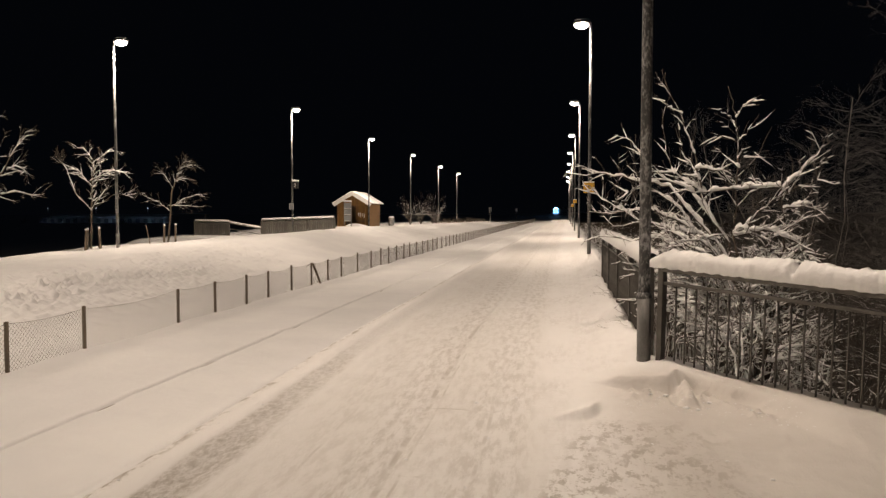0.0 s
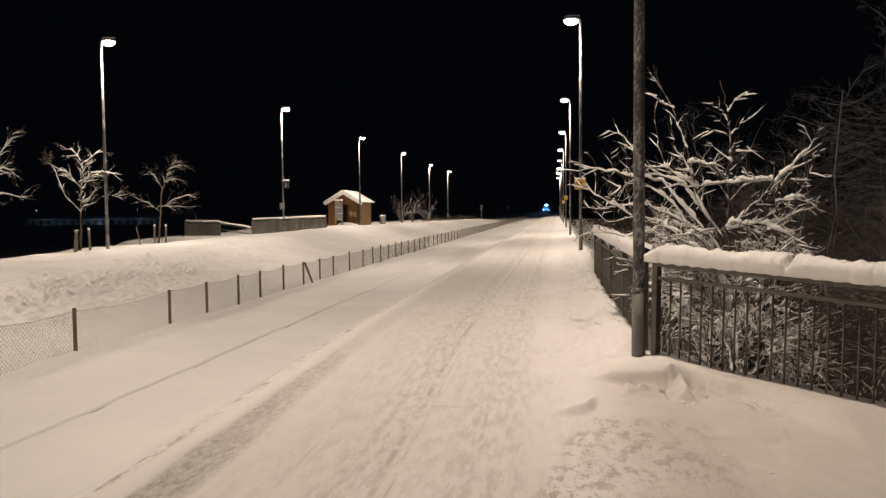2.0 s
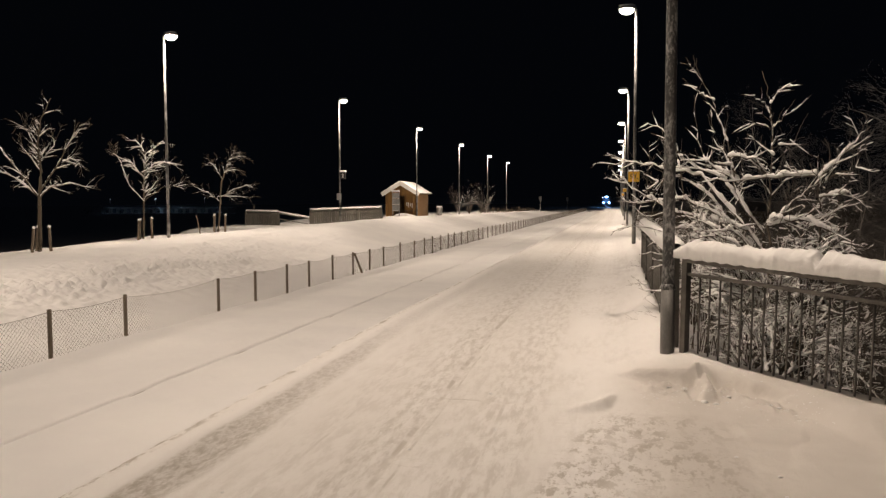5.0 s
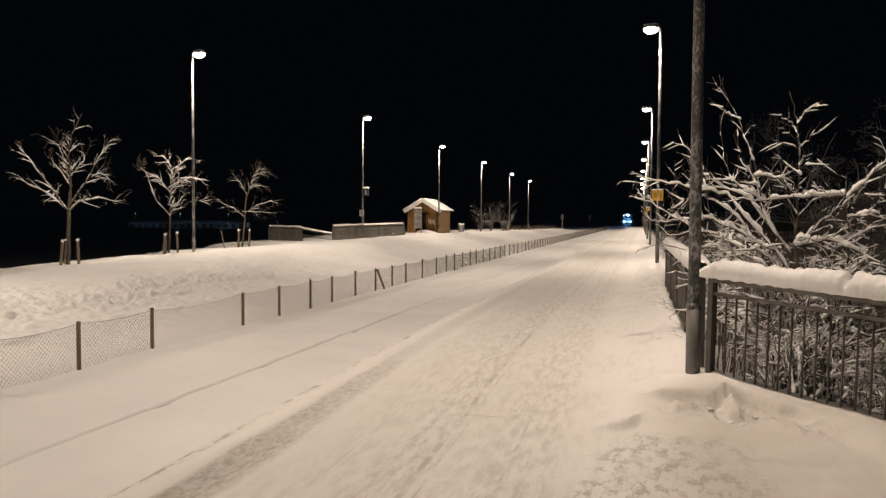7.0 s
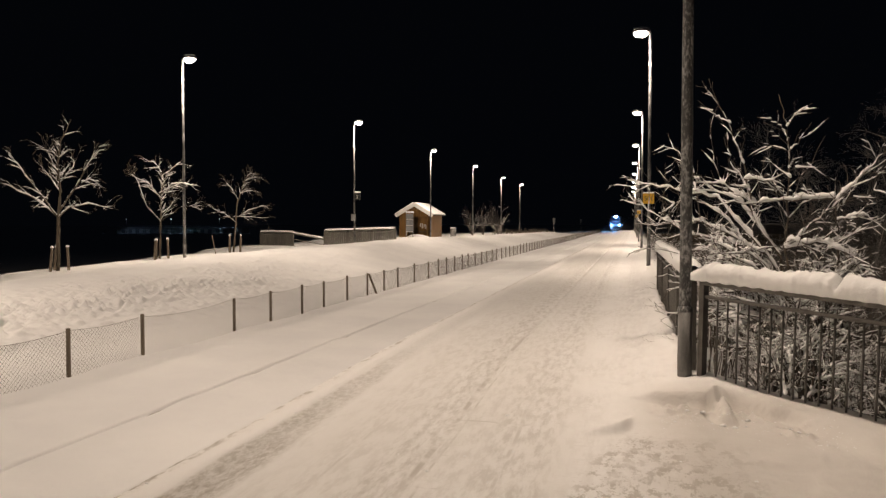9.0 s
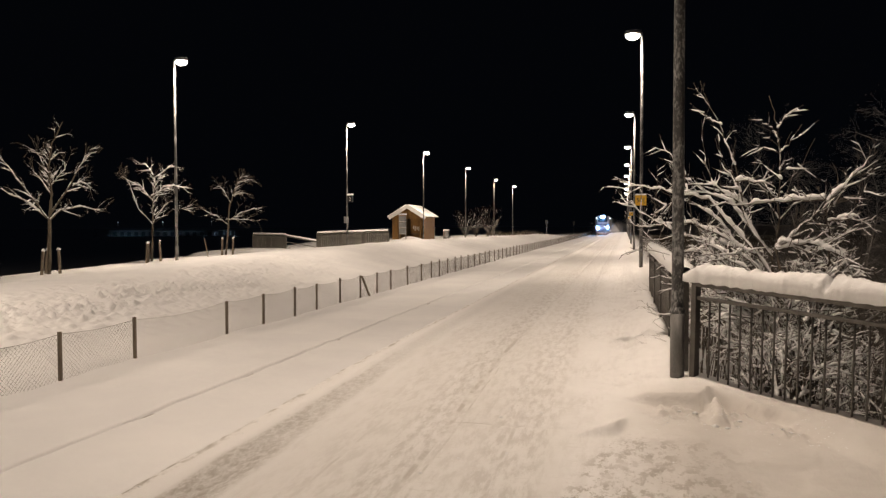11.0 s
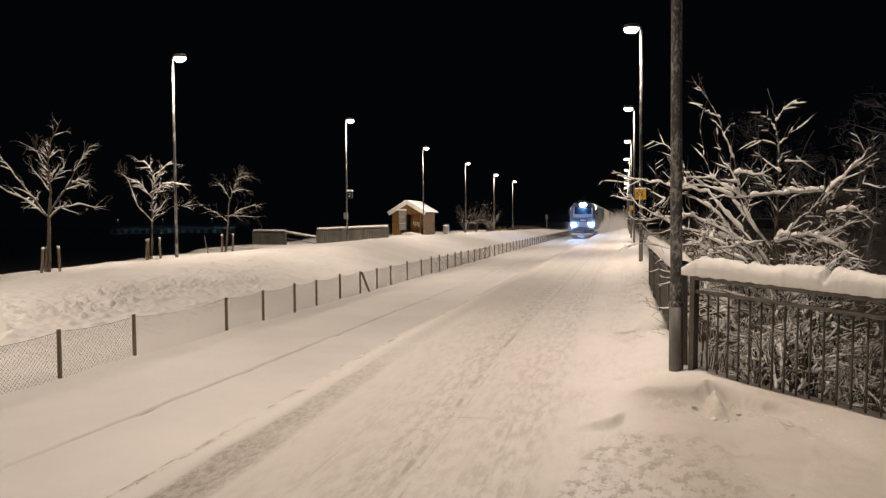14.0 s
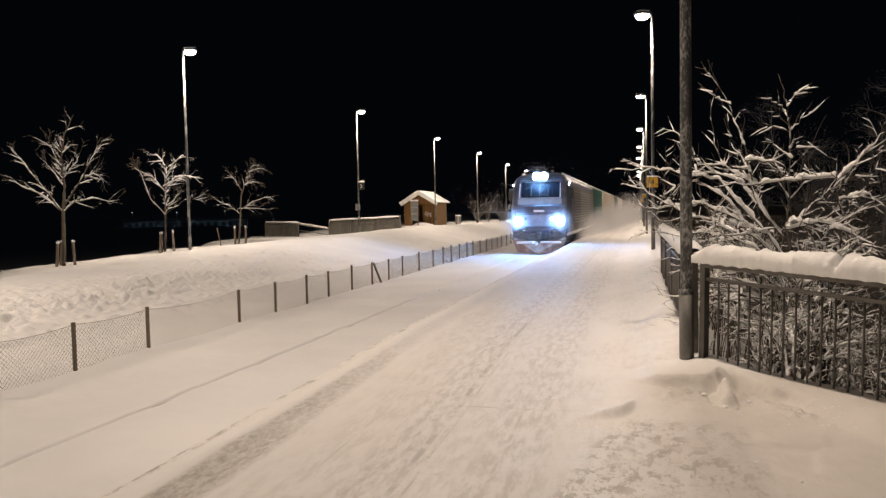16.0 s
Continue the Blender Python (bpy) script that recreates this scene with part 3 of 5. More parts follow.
def snow_on(rng, lines, amount, limit=0.965, least=0.25, bare=0.35, forks=0.2):
    """Snow lying along the flatter branches: a lumpy tube on their upper side."""
    out = []
    for pts, radii in lines:
        n = len(pts)
        if rng.random() < (least if radii[0] > 0.006 else max(least, bare)):
            continue
        fine, rad = [], []
        for k in range(n - 1):
            cut = max(2, min(6, int((pts[k + 1] - pts[k]).length / 0.026)))
            for q in range(cut):
                fine.append(pts[k].lerp(pts[k + 1], q / cut))
                rad.append(radii[k] + (radii[k + 1] - radii[k]) * q / cut)
        fine.append(pts[-1]); rad.append(radii[-1])
        run_p, run_r = [], []
        for k, p in enumerate(fine):
            d = (fine[min(k + 1, len(fine) - 1)] - fine[max(k - 1, 0)]).normalized()
            flat = 1 - abs(d.z)
            where = p + Vector((pts[0].x * 7, pts[0].y * 5, 0))
            lump = max(0.0, 0.86 + 0.6 * noise.noise(where * 4.0) + 0.6 * noise.noise(where * 13.0) + 0.5 * noise.noise(where * 31.0))
            s = amount * min(1.05, max(0.17, (rad[k] / 0.011) ** 0.8)) * lump * ((0.20 if rad[k] < 0.006 else 0.38) + 0.62 * min(1, flat * 1.6))
            s *= min(1.0, 0.18 + 2.4 * (1 - k / (len(fine) - 1)))
            ok = abs(d.z) < limit and s > 0.0025
            if ok:
                run_p.append(p + Vector((0, 0, rad[k] * 0.7 + s * 0.72))); run_r.append(s)
            if (not ok or k == len(fine) - 1) and run_p:
                span = sum((run_p[q + 1] - run_p[q]).length for q in range(len(run_p) - 1))
                if len(run_p) > 2:
                    slim = min(1.0, span / (5.0 * max(run_r)))
                    run_r = [r * slim for r in run_r]
                    run_r[0] *= 0.6; run_r[-1] *= 0.6
                    out.append((run_p, run_r))
                run_p, run_r = [], []
    # clumps caught in the forks
    for pts, radii in lines:
        if radii[0] > 0.0045 and rng.random() < forks:
            s = amount * rng.uniform(0.5, 1.05) * min(1.2, (radii[0] / 0.010) ** 0.5)
            d = (pts[1] - pts[0]).normalized() * s
            up = Vector((0, 0, s * 0.6))
            out.append(([pts[0] - d * 0.9 + up * 0.4, pts[0] - d * 0.3 + up, pts[0] + d * 0.5 + up * 1.2, pts[0] + d * 1.3 + up * 0.9], [s * 0.35, s * 0.85, s * 0.8, s * 0.3]))
    return out


def plant(name, at, lines, rng, amount, label, category, group, wood=BARK, snow_label="snow lying along the branches", sides=5, least=0.25, stems=1, twig=0.0, bare=0.35):
    t = thing(name, pose(*at), label, category, group)
    for k in range(stems):
        v, f = tubes(lines[k:k + 1], sides + 3)
        raw("trunk" if stems == 1 else "stem", v, f, wood, t)
    v, f = tubes([(a, [max(r, twig) for r in b]) for a, b in lines[stems:]], sides)
    tagged(raw("crown", v, f, wood, t), kind="stuff")
    if amount:
        v, f = tubes(snow_on(rng, lines, amount, least=least, bare=bare), 6, 0.9)
        tagged(raw("snow", v, f, CAP, t, snow_label), kind="stuff")
    return t


def limb(rng, pts, radius, lines, twigs, reach, depth=1, droop=0.0, low=0.2):
    """A limb through given points, with twigs along it."""
    pts = [Vector(p) for p in pts]
    fine = []
    for k in range(len(pts) - 1):
        for q in range(4):
            fine.append(pts[k].lerp(pts[k + 1], q / 4) + Vector([rng.uniform(-0.02, 0.02) for _ in range(3)]))
    fine.append(pts[-1])
    n = len(fine)
    radii = [radius * (1 - 0.82 * k / (n - 1)) for k in range(n)]
    lines.append((fine, radii))
    for k in range(twigs):
        i = rng.randint(int(n * low), n - 2)
        axis = (fine[i + 1] - fine[i]).normalized()
        side = axis.orthogonal()
        side.rotate(Matrix.Rotation(rng.uniform(0, 2 * math.pi), 3, axis))
        grow(rng, fine[i], axis * 1.0 + Vector((0, 0, 0.2)) + side * rng.uniform(0.5, 1.0), reach * rng.uniform(0.5, 1.1), max(radii[i] * 0.55, 0.004), depth, lines, droop, 0.16, 3, 0.8, 4)


# the large bush behind the railing; its root is down the slope
rng = random.Random(11)
lines = []
ROOT = Vector((2.45, 10.4, -1.4))


def joined(p, lines, near=0.45):
    """The nearest point of the branches so far, if there is one close by: where a side branch springs."""
    best, far = p, near
    for pts, radii in lines:
        for q in pts:
            if (q - p).length < far:
                best, far = q.copy(), (q - p).length
    return best


def stem(radius, *pts, twigs=10, reach=0.33):
    """A crooked branch through the given points, its twigs, and its start on an older branch."""
    pts = [Vector(p) for p in pts]
    pts[0] = joined(pts[0], lines)
    limb(rng, pts, radius * 0.85, lines, twigs if radius > 0.0075 else 3, reach, 1 if radius > 0.011 else 0, -0.02)


stem(0.022, (-0.01, -0.03, 1.65), (-0.11, -0.04, 2.79), (-0.09, -0.06, 3.58), (-0.11, -0.07, 4.01), (-0.14, -0.09, 4.36), (-0.24, -0.1, 4.73))
stem(0.02, (-0.06, 0.03, 1.63), (-0.18, 0.04, 2.72), (-0.51, 0.05, 3.26), (-0.57, 0.06, 3.65), (-0.69, 0.08, 4.09), (-0.82, 0.09, 4.44), (-1.0, 0.1, 4.83))
stem(0.022, (0.54, -0.09, 1.53), (0.46, -0.14, 2.52), (0.43, -0.2, 3.08), (0.4, -0.25, 3.38), (0.29, -0.3, 3.58))
stem(0.017, (0.44, -0.09, 3.35), (0.63, -0.16, 3.6), (0.8, -0.23, 3.83), (0.94, -0.3, 4.0))
stem(0.017, (0.44, -0.06, 3.36), (0.06, -0.11, 3.42), (-0.41, -0.15, 3.37), (-0.87, -0.2, 3.39))
stem(0.016, (-0.09, -0.06, 2.81), (0.05, -0.11, 3.0), (0.22, -0.15, 3.18), (0.41, -0.2, 3.34))
stem(0.013, (0.43, -0.12, 3.37), (0.67, -0.26, 3.45), (0.88, -0.4, 3.56))
stem(0.014, (0.45, -0.12, 3.19), (0.67, -0.26, 3.23), (0.89, -0.4, 3.1))
stem(0.014, (0.03, -0.15, 2.8), (0.3, -0.24, 2.87), (0.53, -0.32, 2.77), (0.73, -0.41, 2.47), (0.79, -0.5, 2.33))
stem(0.016, (-0.3, 0.09, 2.5), (-0.92, 0.14, 3.45), (-1.34, 0.2, 3.54), (-1.74, 0.25, 3.64), (-2.12, 0.3, 3.63))
stem(0.018, (-0.09, 0.06, 2.72), (-0.42, 0.1, 3.1), (-0.64, 0.13, 3.38), (-1.03, 0.16, 3.59), (-1.27, 0.2, 3.85))
stem(0.016, (-0.57, 0.06, 1.91), (-0.55, 0.1, 2.79), (-0.79, 0.13, 3.17), (-1.17, 0.16, 3.44), (-1.56, 0.2, 3.37))
stem(0.012, (-0.64, 0.12, 2.79), (-1.09, 0.21, 3.14), (-1.56, 0.31, 3.1), (-2.0, 0.4, 3.12))
stem(0.013, (-0.37, 0.09, 3.37), (-0.85, 0.2, 3.63), (-1.23, 0.3, 3.66))
stem(0.012, (-0.59, 0.0, 3.65), (-0.32, 0.0, 3.67), (-0.1, 0.0, 3.54))
stem(0.012, (-1.27, 0.15, 2.79), (-1.48, 0.27, 3.12), (-1.78, 0.38, 3.3), (-2.12, 0.5, 3.48))
stem(0.01, (-1.13, 0.12, 3.23), (-1.24, 0.21, 3.84), (-1.41, 0.31, 4.07), (-1.65, 0.4, 4.18))
stem(0.009, (-0.86, 0.09, 3.53), (-0.97, 0.2, 3.9), (-1.01, 0.3, 4.51))
stem(0.008, (-0.51, 0.06, 3.59), (-0.77, 0.13, 3.93), (-0.83, 0.2, 4.27))
stem(0.007, (-0.1, -0.03, 3.99), (-0.3, -0.06, 4.07), (-0.52, -0.1, 4.07))
stem(0.007, (-0.08, -0.03, 3.79), (0.07, -0.06, 3.85), (0.27, -0.1, 3.9))
stem(0.007, (-0.11, -0.03, 4.25), (-0.23, -0.06, 4.35), (-0.37, -0.1, 4.46))
stem(0.007, (-0.09, -0.03, 4.02), (0.03, -0.06, 4.16), (0.17, -0.1, 4.29))
stem(0.006, (-0.13, -0.03, 4.36), (-0.04, -0.06, 4.46), (0.07, -0.1, 4.53))
stem(0.006, (-0.83, 0.03, 4.43), (-0.93, 0.06, 4.49), (-1.02, 0.1, 4.58))
stem(0.013, (-0.11, -0.06, 2.72), (0.26, -0.11, 2.9), (0.51, -0.15, 3.08), (0.27, -0.2, 3.02))
stem(0.012, (-0.37, 0.09, 2.57), (-0.77, 0.16, 2.9), (-1.27, 0.23, 2.97), (-1.78, 0.3, 2.9))
stem(0.012, (-0.5, 0.09, 2.46), (-0.92, 0.16, 2.79), (-1.41, 0.23, 2.71), (-1.93, 0.3, 2.81))


def arching(rng, lines, reach, h, a, root, radius, twigs, squeeze=0.75):
    """A long branch that rises from the root and arches outwards under its load."""
    x, y = math.cos(a) * reach, math.sin(a) * reach * squeeze
    x0, y0 = rng.uniform(-root, root), rng.uniform(-root, root)
    sag = rng.uniform(-0.55, 0.25) * reach * 0.6
    n = 13
    wx = wy = wz = 0.0
    pts = []
    for k in range(n):
        u = k / (n - 1)
        r = u ** 1.3
        wx, wy, wz = wx * 0.8 + rng.uniform(-0.045, 0.045), wy * 0.8 + rng.uniform(-0.045, 0.045), wz * 0.8 + rng.uniform(-0.04, 0.04)
        pts.append((x0 + (x - x0) * r + wx, y0 + (y - y0) * r + wy, h * (1 - (1 - u) ** 2.7) + sag * max(0, u - 0.45) ** 1.4 * 2.2 + wz))
    fine = [Vector(p) for p in pts]
    radii = [radius * (1 - 0.8 * k / (n - 1)) for k in range(n)]
    lines.append((fine, radii))
    for k in range(twigs):
        i = rng.randint(3, 11)
        p = fine[i].lerp(fine[i + 1], rng.random())
        axis = (fine[i + 1] - fine[i]).normalized()
        side = Vector((-axis.y, axis.x, rng.uniform(-0.2, 0.7))) * rng.choice((-1, 1))
        side.z = abs(side.z)
        grow(rng, p, axis * rng.uniform(0.4, 1.0) + side * rng.uniform(0.6, 1.1), rng.uniform(0.2, 0.7), radius * rng.uniform(0.35, 0.6), 1 if rng.random() < 0.9 else 0, lines, rng.uniform(-0.06, 0.05), 0.30, 5, 1.0, 8, 0.42)


for k in range(22):
    a = rng.uniform(0, 2 * math.pi)
    reach = rng.uniform(0.4, 1.35) * (0.66 if math.cos(a) > 0.2 else 1.0)
    arching(rng, lines, reach, rng.uniform(1.6, 2.6), a, 0.4, rng.uniform(0.012, 0.020), 7)
for k in range(20):
    arching(rng, lines, rng.uniform(0.8, 1.25), rng.uniform(2.0, 2.9), math.pi + rng.uniform(-0.6, 0.5), 0.3, 0.017, 7)
for k in range(18):
    arching(rng, lines, rng.uniform(0.6, 1.3), rng.uniform(2.1, 2.75), math.pi + rng.uniform(-2.2, 2.2), 0.4, rng.uniform(0.012, 0.018), 8)
for k in range(11):
    arching(rng, lines, rng.uniform(0.45, 0.9), rng.uniform(2.3, 2.95), rng.uniform(-0.9, 0.9), 0.3, rng.uniform(0.012, 0.017), 7)
for k in range(24):
    x, y = rng.uniform(-1.8, 0.2), rng.uniform(-0.5, 0.8)
    grow(rng, (x, y, rng.uniform(2.6, 3.3)), (rng.uniform(-0.5, 0.5), rng.uniform(-0.3, 0.3), 1), rng.uniform(0.4, 0.95), 0.0045, 1, lines, -0.05, 0.20, 5, 1.0, 7, 0.34)
plant("bush", ROOT, lines, rng, 0.044, "large leafless bush bowed under snow behind the railing", "bush", "snowy bushes", sides=4, least=0.06, bare=0.2, stems=9, twig=0.0024)

for at, count, high, reach, seed, load in (((3.4, 8.8, -2.0), 24, 2.0, 1.2, 3, 0.034), ((2.05, 13.6, -1.3), 30, 2.6, 0.7, 4, 0.034), ((2.1, 17.5, -1.2), 24, 2.4, 0.7, 6, 0.04), ((4.7, 7.2, -2.2), 18, 2.2, 1.3, 8, 0.022), ((2.1, 8.9, -1.2), 26, 1.9, 0.62, 9, 0.050)):
    rng = random.Random(seed)
    lines = []
    for k in range(count):
        arching(rng, lines, rng.uniform(0.3, reach), rng.uniform(0.5, 1.0) * high, rng.uniform(0, 2 * math.pi), 0.35, rng.uniform(0.007, 0.013), 6, 1.0)
    last = plant("bush", at, lines, rng, load, "leafless bush weighed down by snow beside the platform", "bush", "snowy bushes", sides=4, least=0.1, stems=8, twig=0.0024)
for k, (x, y, z) in enumerate(((2.2, 22.5, -1.2), (3.6, 19.5, -1.9), (2.4, 28.0, -1.3), (3.8, 25.0, -2.0), (2.3, 35.0, -1.3), (4.4, 14.5, -2.2), (3.4, 12.0, -1.9), (2.4, 43.0, -1.3), (4.4, 32.0, -2.2), (2.6, 53.0, -1.4), (3.2, 15.5, -1.9), (2.5, 65.0, -1.4), (2.5, 80.0, -1.4))):
    copy_thing(last, pose(x, y, z, 0, 0, 67 * k + 20))

# thin twigs that lean through the railing over the snow
rng = random.Random(21)
for at in ((1.0, 14.4, 0.02), (1.0, 10.7, 0.05), (0.98, 18.4, 0.0)):
    lines = []
    for k in range(6):
        grow(rng, (rng.uniform(0, 0.1), rng.uniform(-0.4, 0.4), rng.uniform(0, 0.25)), (-1, rng.uniform(-0.7, 0.5), rng.uniform(0.0, 0.7)), rng.uniform(0.18, 0.40), 0.003, 1, lines, 0.02, 0.12, 3, 0.7, 4)
    plant("shrub", at, lines, rng, 0.006, "thin snowy twigs leaning through the railing", "shrub", "shrubs", STAKE, "thin snow on the twigs", 4, 0.4)

# darker frosty trees further from the lamps
FROSTY = []
for at, high, seed in (((5.2, 15.2, -2.6), 6.6, 31), ((7.2, 17.0, -3.0), 8.2, 32), ((4.3, 18.5, -2.4), 5.6, 33), ((7.0, 12.6, -3.0), 6.6, 34), ((9.4, 15.5, -3.1), 8.2, 35), ((5.2, 11.0, -2.8), 4.6, 36), ((8.6, 20.0, -3.1), 7.6, 37), ((8.4, 9.5, -3.1), 6.4, 38), ((6.6, 8.0, -3.0), 4.2, 39), ((12.0, 13.0, -3.1), 7.0, 40)):
    rng = random.Random(seed)
    lines = []
    trunk = [Vector((0.7 * nz(k, seed * 1.37, 0.31), 0.7 * nz(k, seed * 1.37, 0.31, 5), high * k / 9 - 0.2)) for k in range(10)]
    lines.append((trunk, [0.022 * (1 - 0.9 * k / 9) + 0.003 for k in range(10)]))
    for k in range(60):
        u = rng.uniform(0.12, 0.98)
        p = trunk[int(u * 9)].lerp(trunk[min(9, int(u * 9) + 1)], u * 9 % 1)
        a = rng.uniform(0, 2 * math.pi)
        grow(rng, p, (math.cos(a), math.sin(a), rng.uniform(0.1, 0.7)), high * 0.33 * (1.1 - 0.7 * u), 0.0045, 2, lines, 0.01, 0.30, 7, 0.9, 5)
    TREE = plant("tree", at, lines, rng, 0.004, "bare tree dusted with frost in the dark", "tree", "frosty trees", TWIGS, "thin frost on the twigs", 3, 0.3)
    FROSTY.append(TREE)

# dark thicket on the slope below the railing
rng = random.Random(61)
lines = []
for k in range(46):
    arching(rng, lines, rng.uniform(0.5, 2.3), rng.uniform(1.0, 3.3), rng.uniform(0, 2 * math.pi), 0.9, rng.uniform(0.008, 0.016), 10, 1.0)
THICKET = plant("bush", (5.6, 8.6, -3.1), lines, rng, 0.010, "dense bare thicket in the shade below the railing", "bush", "dark thickets", BARK, "thin snow on the thicket", 3, 0.3, 6)
for k, (x, y) in enumerate(((7.6, 10.4), (5.4, 11.6), (8.2, 13.4), (10.0, 11.2), (6.4, 14.8), (10.8, 15.0), (9.0, 17.4), (13.2, 13.4), (12.8, 17.8), (7.4, 18.8), (11.0, 21.0), (15.5, 16.0), (15.0, 21.0), (9.2, 7.6), (6.2, 22.6), (9.0, 26.0))):
    copy_thing(THICKET, pose(x, y, -3.1, 0, 0, 83 * k + 40))


for k in range(18):
    rng = random.Random(200 + k)
    copy_thing(FROSTY[k % 5], pose(rng.uniform(5.0, 17), 12 + 2.6 * k + rng.uniform(-1, 1), -3.1, 0, 0, rng.uniform(0, 360)))

# a tree close by, of which one snowy branch end hangs into view
rng = random.Random(90)
lines = [([Vector((0, 0, -0.3)), Vector((0.1, 0, 3.0)), Vector((0, 0.1, 6.0)), Vector((0.1, 0, 8.5))], [0.12, 0.10, 0.07, 0.02])]
lines.append(([Vector((0, 0.1, 6.4)), Vector((-1.2, 0.3, 6.9)), Vector((-2.4, 0.5, 6.7)), Vector((-3.2, 0.6, 6.15))], [0.04, 0.03, 0.018, 0.006]))
for p in ((-2.7, 0.55, 6.5), (-2.9, 0.6, 6.35), (-3.05, 0.6, 6.25)):
    grow(rng, p, (-0.8, rng.uniform(-0.6, 0.6), -0.2), 0.32, 0.008, 1, lines, 0.03, 0.15, 3, 0.8, 4)
plant("tree", (5.75, 5.3, -3.0), lines, rng, 0.035, "bare tree with a snowy branch hanging over the railing", "tree", "", BARK, least=0.0)

# young trees with stakes on the bank
def young_tree(x, y, seed, load, habit):
    """habit(stem) draws the limbs, with heights above the platform's level; the first is the trunk."""
    rng = random.Random(seed)
    z = ground_z(x, y)
    lines = []

    def stem(radius, *pts):
        pts = [Vector(p) - Vector((0, 0, z)) for p in pts]
        if lines:
            pts[0] = joined(pts[0], lines, 0.7)
        limb(rng, pts, radius * (0.8 if lines else 1.0), lines, 11 if lines else 22, 0.62 if lines else 0.6, 1, 0.0, 0.2 if lines else 0.45)

    habit(stem)
    t = plant("young_tree", (x, y, z), lines, rng, load, "young bare street tree with snow on its branches", "tree", "young trees", TRUNK, sides=5, least=0.03, twig=0.005, bare=0.08)
    bx = lines[0][0][0].x
    for k in range(3):
        a = 0.5 + k * 2.09
        px, py = x + bx + 0.36 * math.cos(a), y + 0.36 * math.sin(a)
        zz = ground_z(px, py)
        s = thing("tree_stake", pose(px, py, zz, rng.uniform(-4, 4), rng.uniform(-4, 4), 0), "round wooden tree stake with a cap of snow", "stake", "tree stakes")
        part("stake", R((0, 0, -0.3), (0, 0, 0.86), 0.055, 0.05, 10), STAKE, s, smooth=True)
        bm = bmesh.new()
        bmesh.ops.create_uvsphere(bm, u_segments=10, v_segments=6, radius=1.0, matrix=Matrix.Translation((0, 0, 0.88)) @ Matrix.Diagonal((0.065, 0.065, 0.06, 1)))
        part("snow_cap", bm, CAP, s, "cap of snow", True)


def tall_habit(stem):
    stem(0.07, (0.2, 0.0, -0.02), (0.24, 0.0, 1.93), (0.36, 0.0, 2.84), (0.23, 0.0, 3.86), (0.42, 0.0, 4.67), (0.86, 0.0, 5.43))
    stem(0.045, (0.37, -0.15, 1.86), (-0.49, -0.27, 3.0), (-1.14, -0.38, 3.86), (-1.63, -0.5, 4.43))
    stem(0.035, (0.01, 0.21, 1.83), (-1.0, 0.37, 2.62), (-2.02, 0.54, 2.93), (-2.68, 0.7, 3.37))
    stem(0.045, (0.22, 0.12, 2.07), (0.98, 0.21, 3.21), (1.39, 0.31, 3.97), (1.8, 0.4, 4.6))
    stem(0.03, (0.42, -0.18, 1.99), (1.05, -0.32, 2.3), (1.98, -0.46, 2.38), (3.22, -0.6, 2.17))
    stem(0.025, (1.23, -0.09, 3.15), (1.74, -0.2, 3.26), (2.28, -0.3, 3.09))
    stem(0.028, (0.26, 0.09, 2.75), (-0.33, 0.2, 3.48), (-0.78, 0.3, 3.91))
    stem(0.022, (0.33, -0.09, 3.65), (0.03, -0.2, 4.26), (-0.04, -0.3, 4.41))
    stem(0.024, (0.08, 0.24, 3.06), (0.49, 0.52, 3.79), (0.39, 0.8, 4.13))


def flat_habit(stem):
    stem(0.06, (0.23, 0.0, 0.17), (0.33, 0.0, 1.8), (0.33, 0.0, 3.04), (0.5, 0.0, 3.64))
    stem(0.04, (0.43, -0.12, 2.8), (-0.06, -0.26, 3.39), (-0.79, -0.4, 3.79))
    stem(0.04, (0.36, 0.12, 3.24), (0.47, 0.21, 3.89), (0.89, 0.31, 4.25), (1.27, 0.4, 4.35))
    stem(0.035, (0.51, 0.06, 3.52), (0.23, 0.11, 4.05), (-0.11, 0.15, 4.39), (-0.67, 0.2, 4.45))
    stem(0.03, (0.51, -0.15, 3.04), (1.53, -0.32, 3.42), (2.58, -0.5, 3.29))
    stem(0.03, (0.28, 0.18, 2.93), (0.6, 0.39, 3.42), (1.08, 0.6, 3.55))
    stem(0.022, (0.14, 0.15, 1.73), (-0.58, 0.27, 2.46), (-1.09, 0.38, 3.55), (-1.53, 0.5, 4.05))
    stem(0.02, (0.21, 0.21, 1.81), (1.01, 0.46, 2.46), (1.78, 0.7, 2.46))
    stem(0.02, (0.49, -0.21, 1.9), (1.21, -0.45, 2.55), (1.5, -0.7, 2.78))


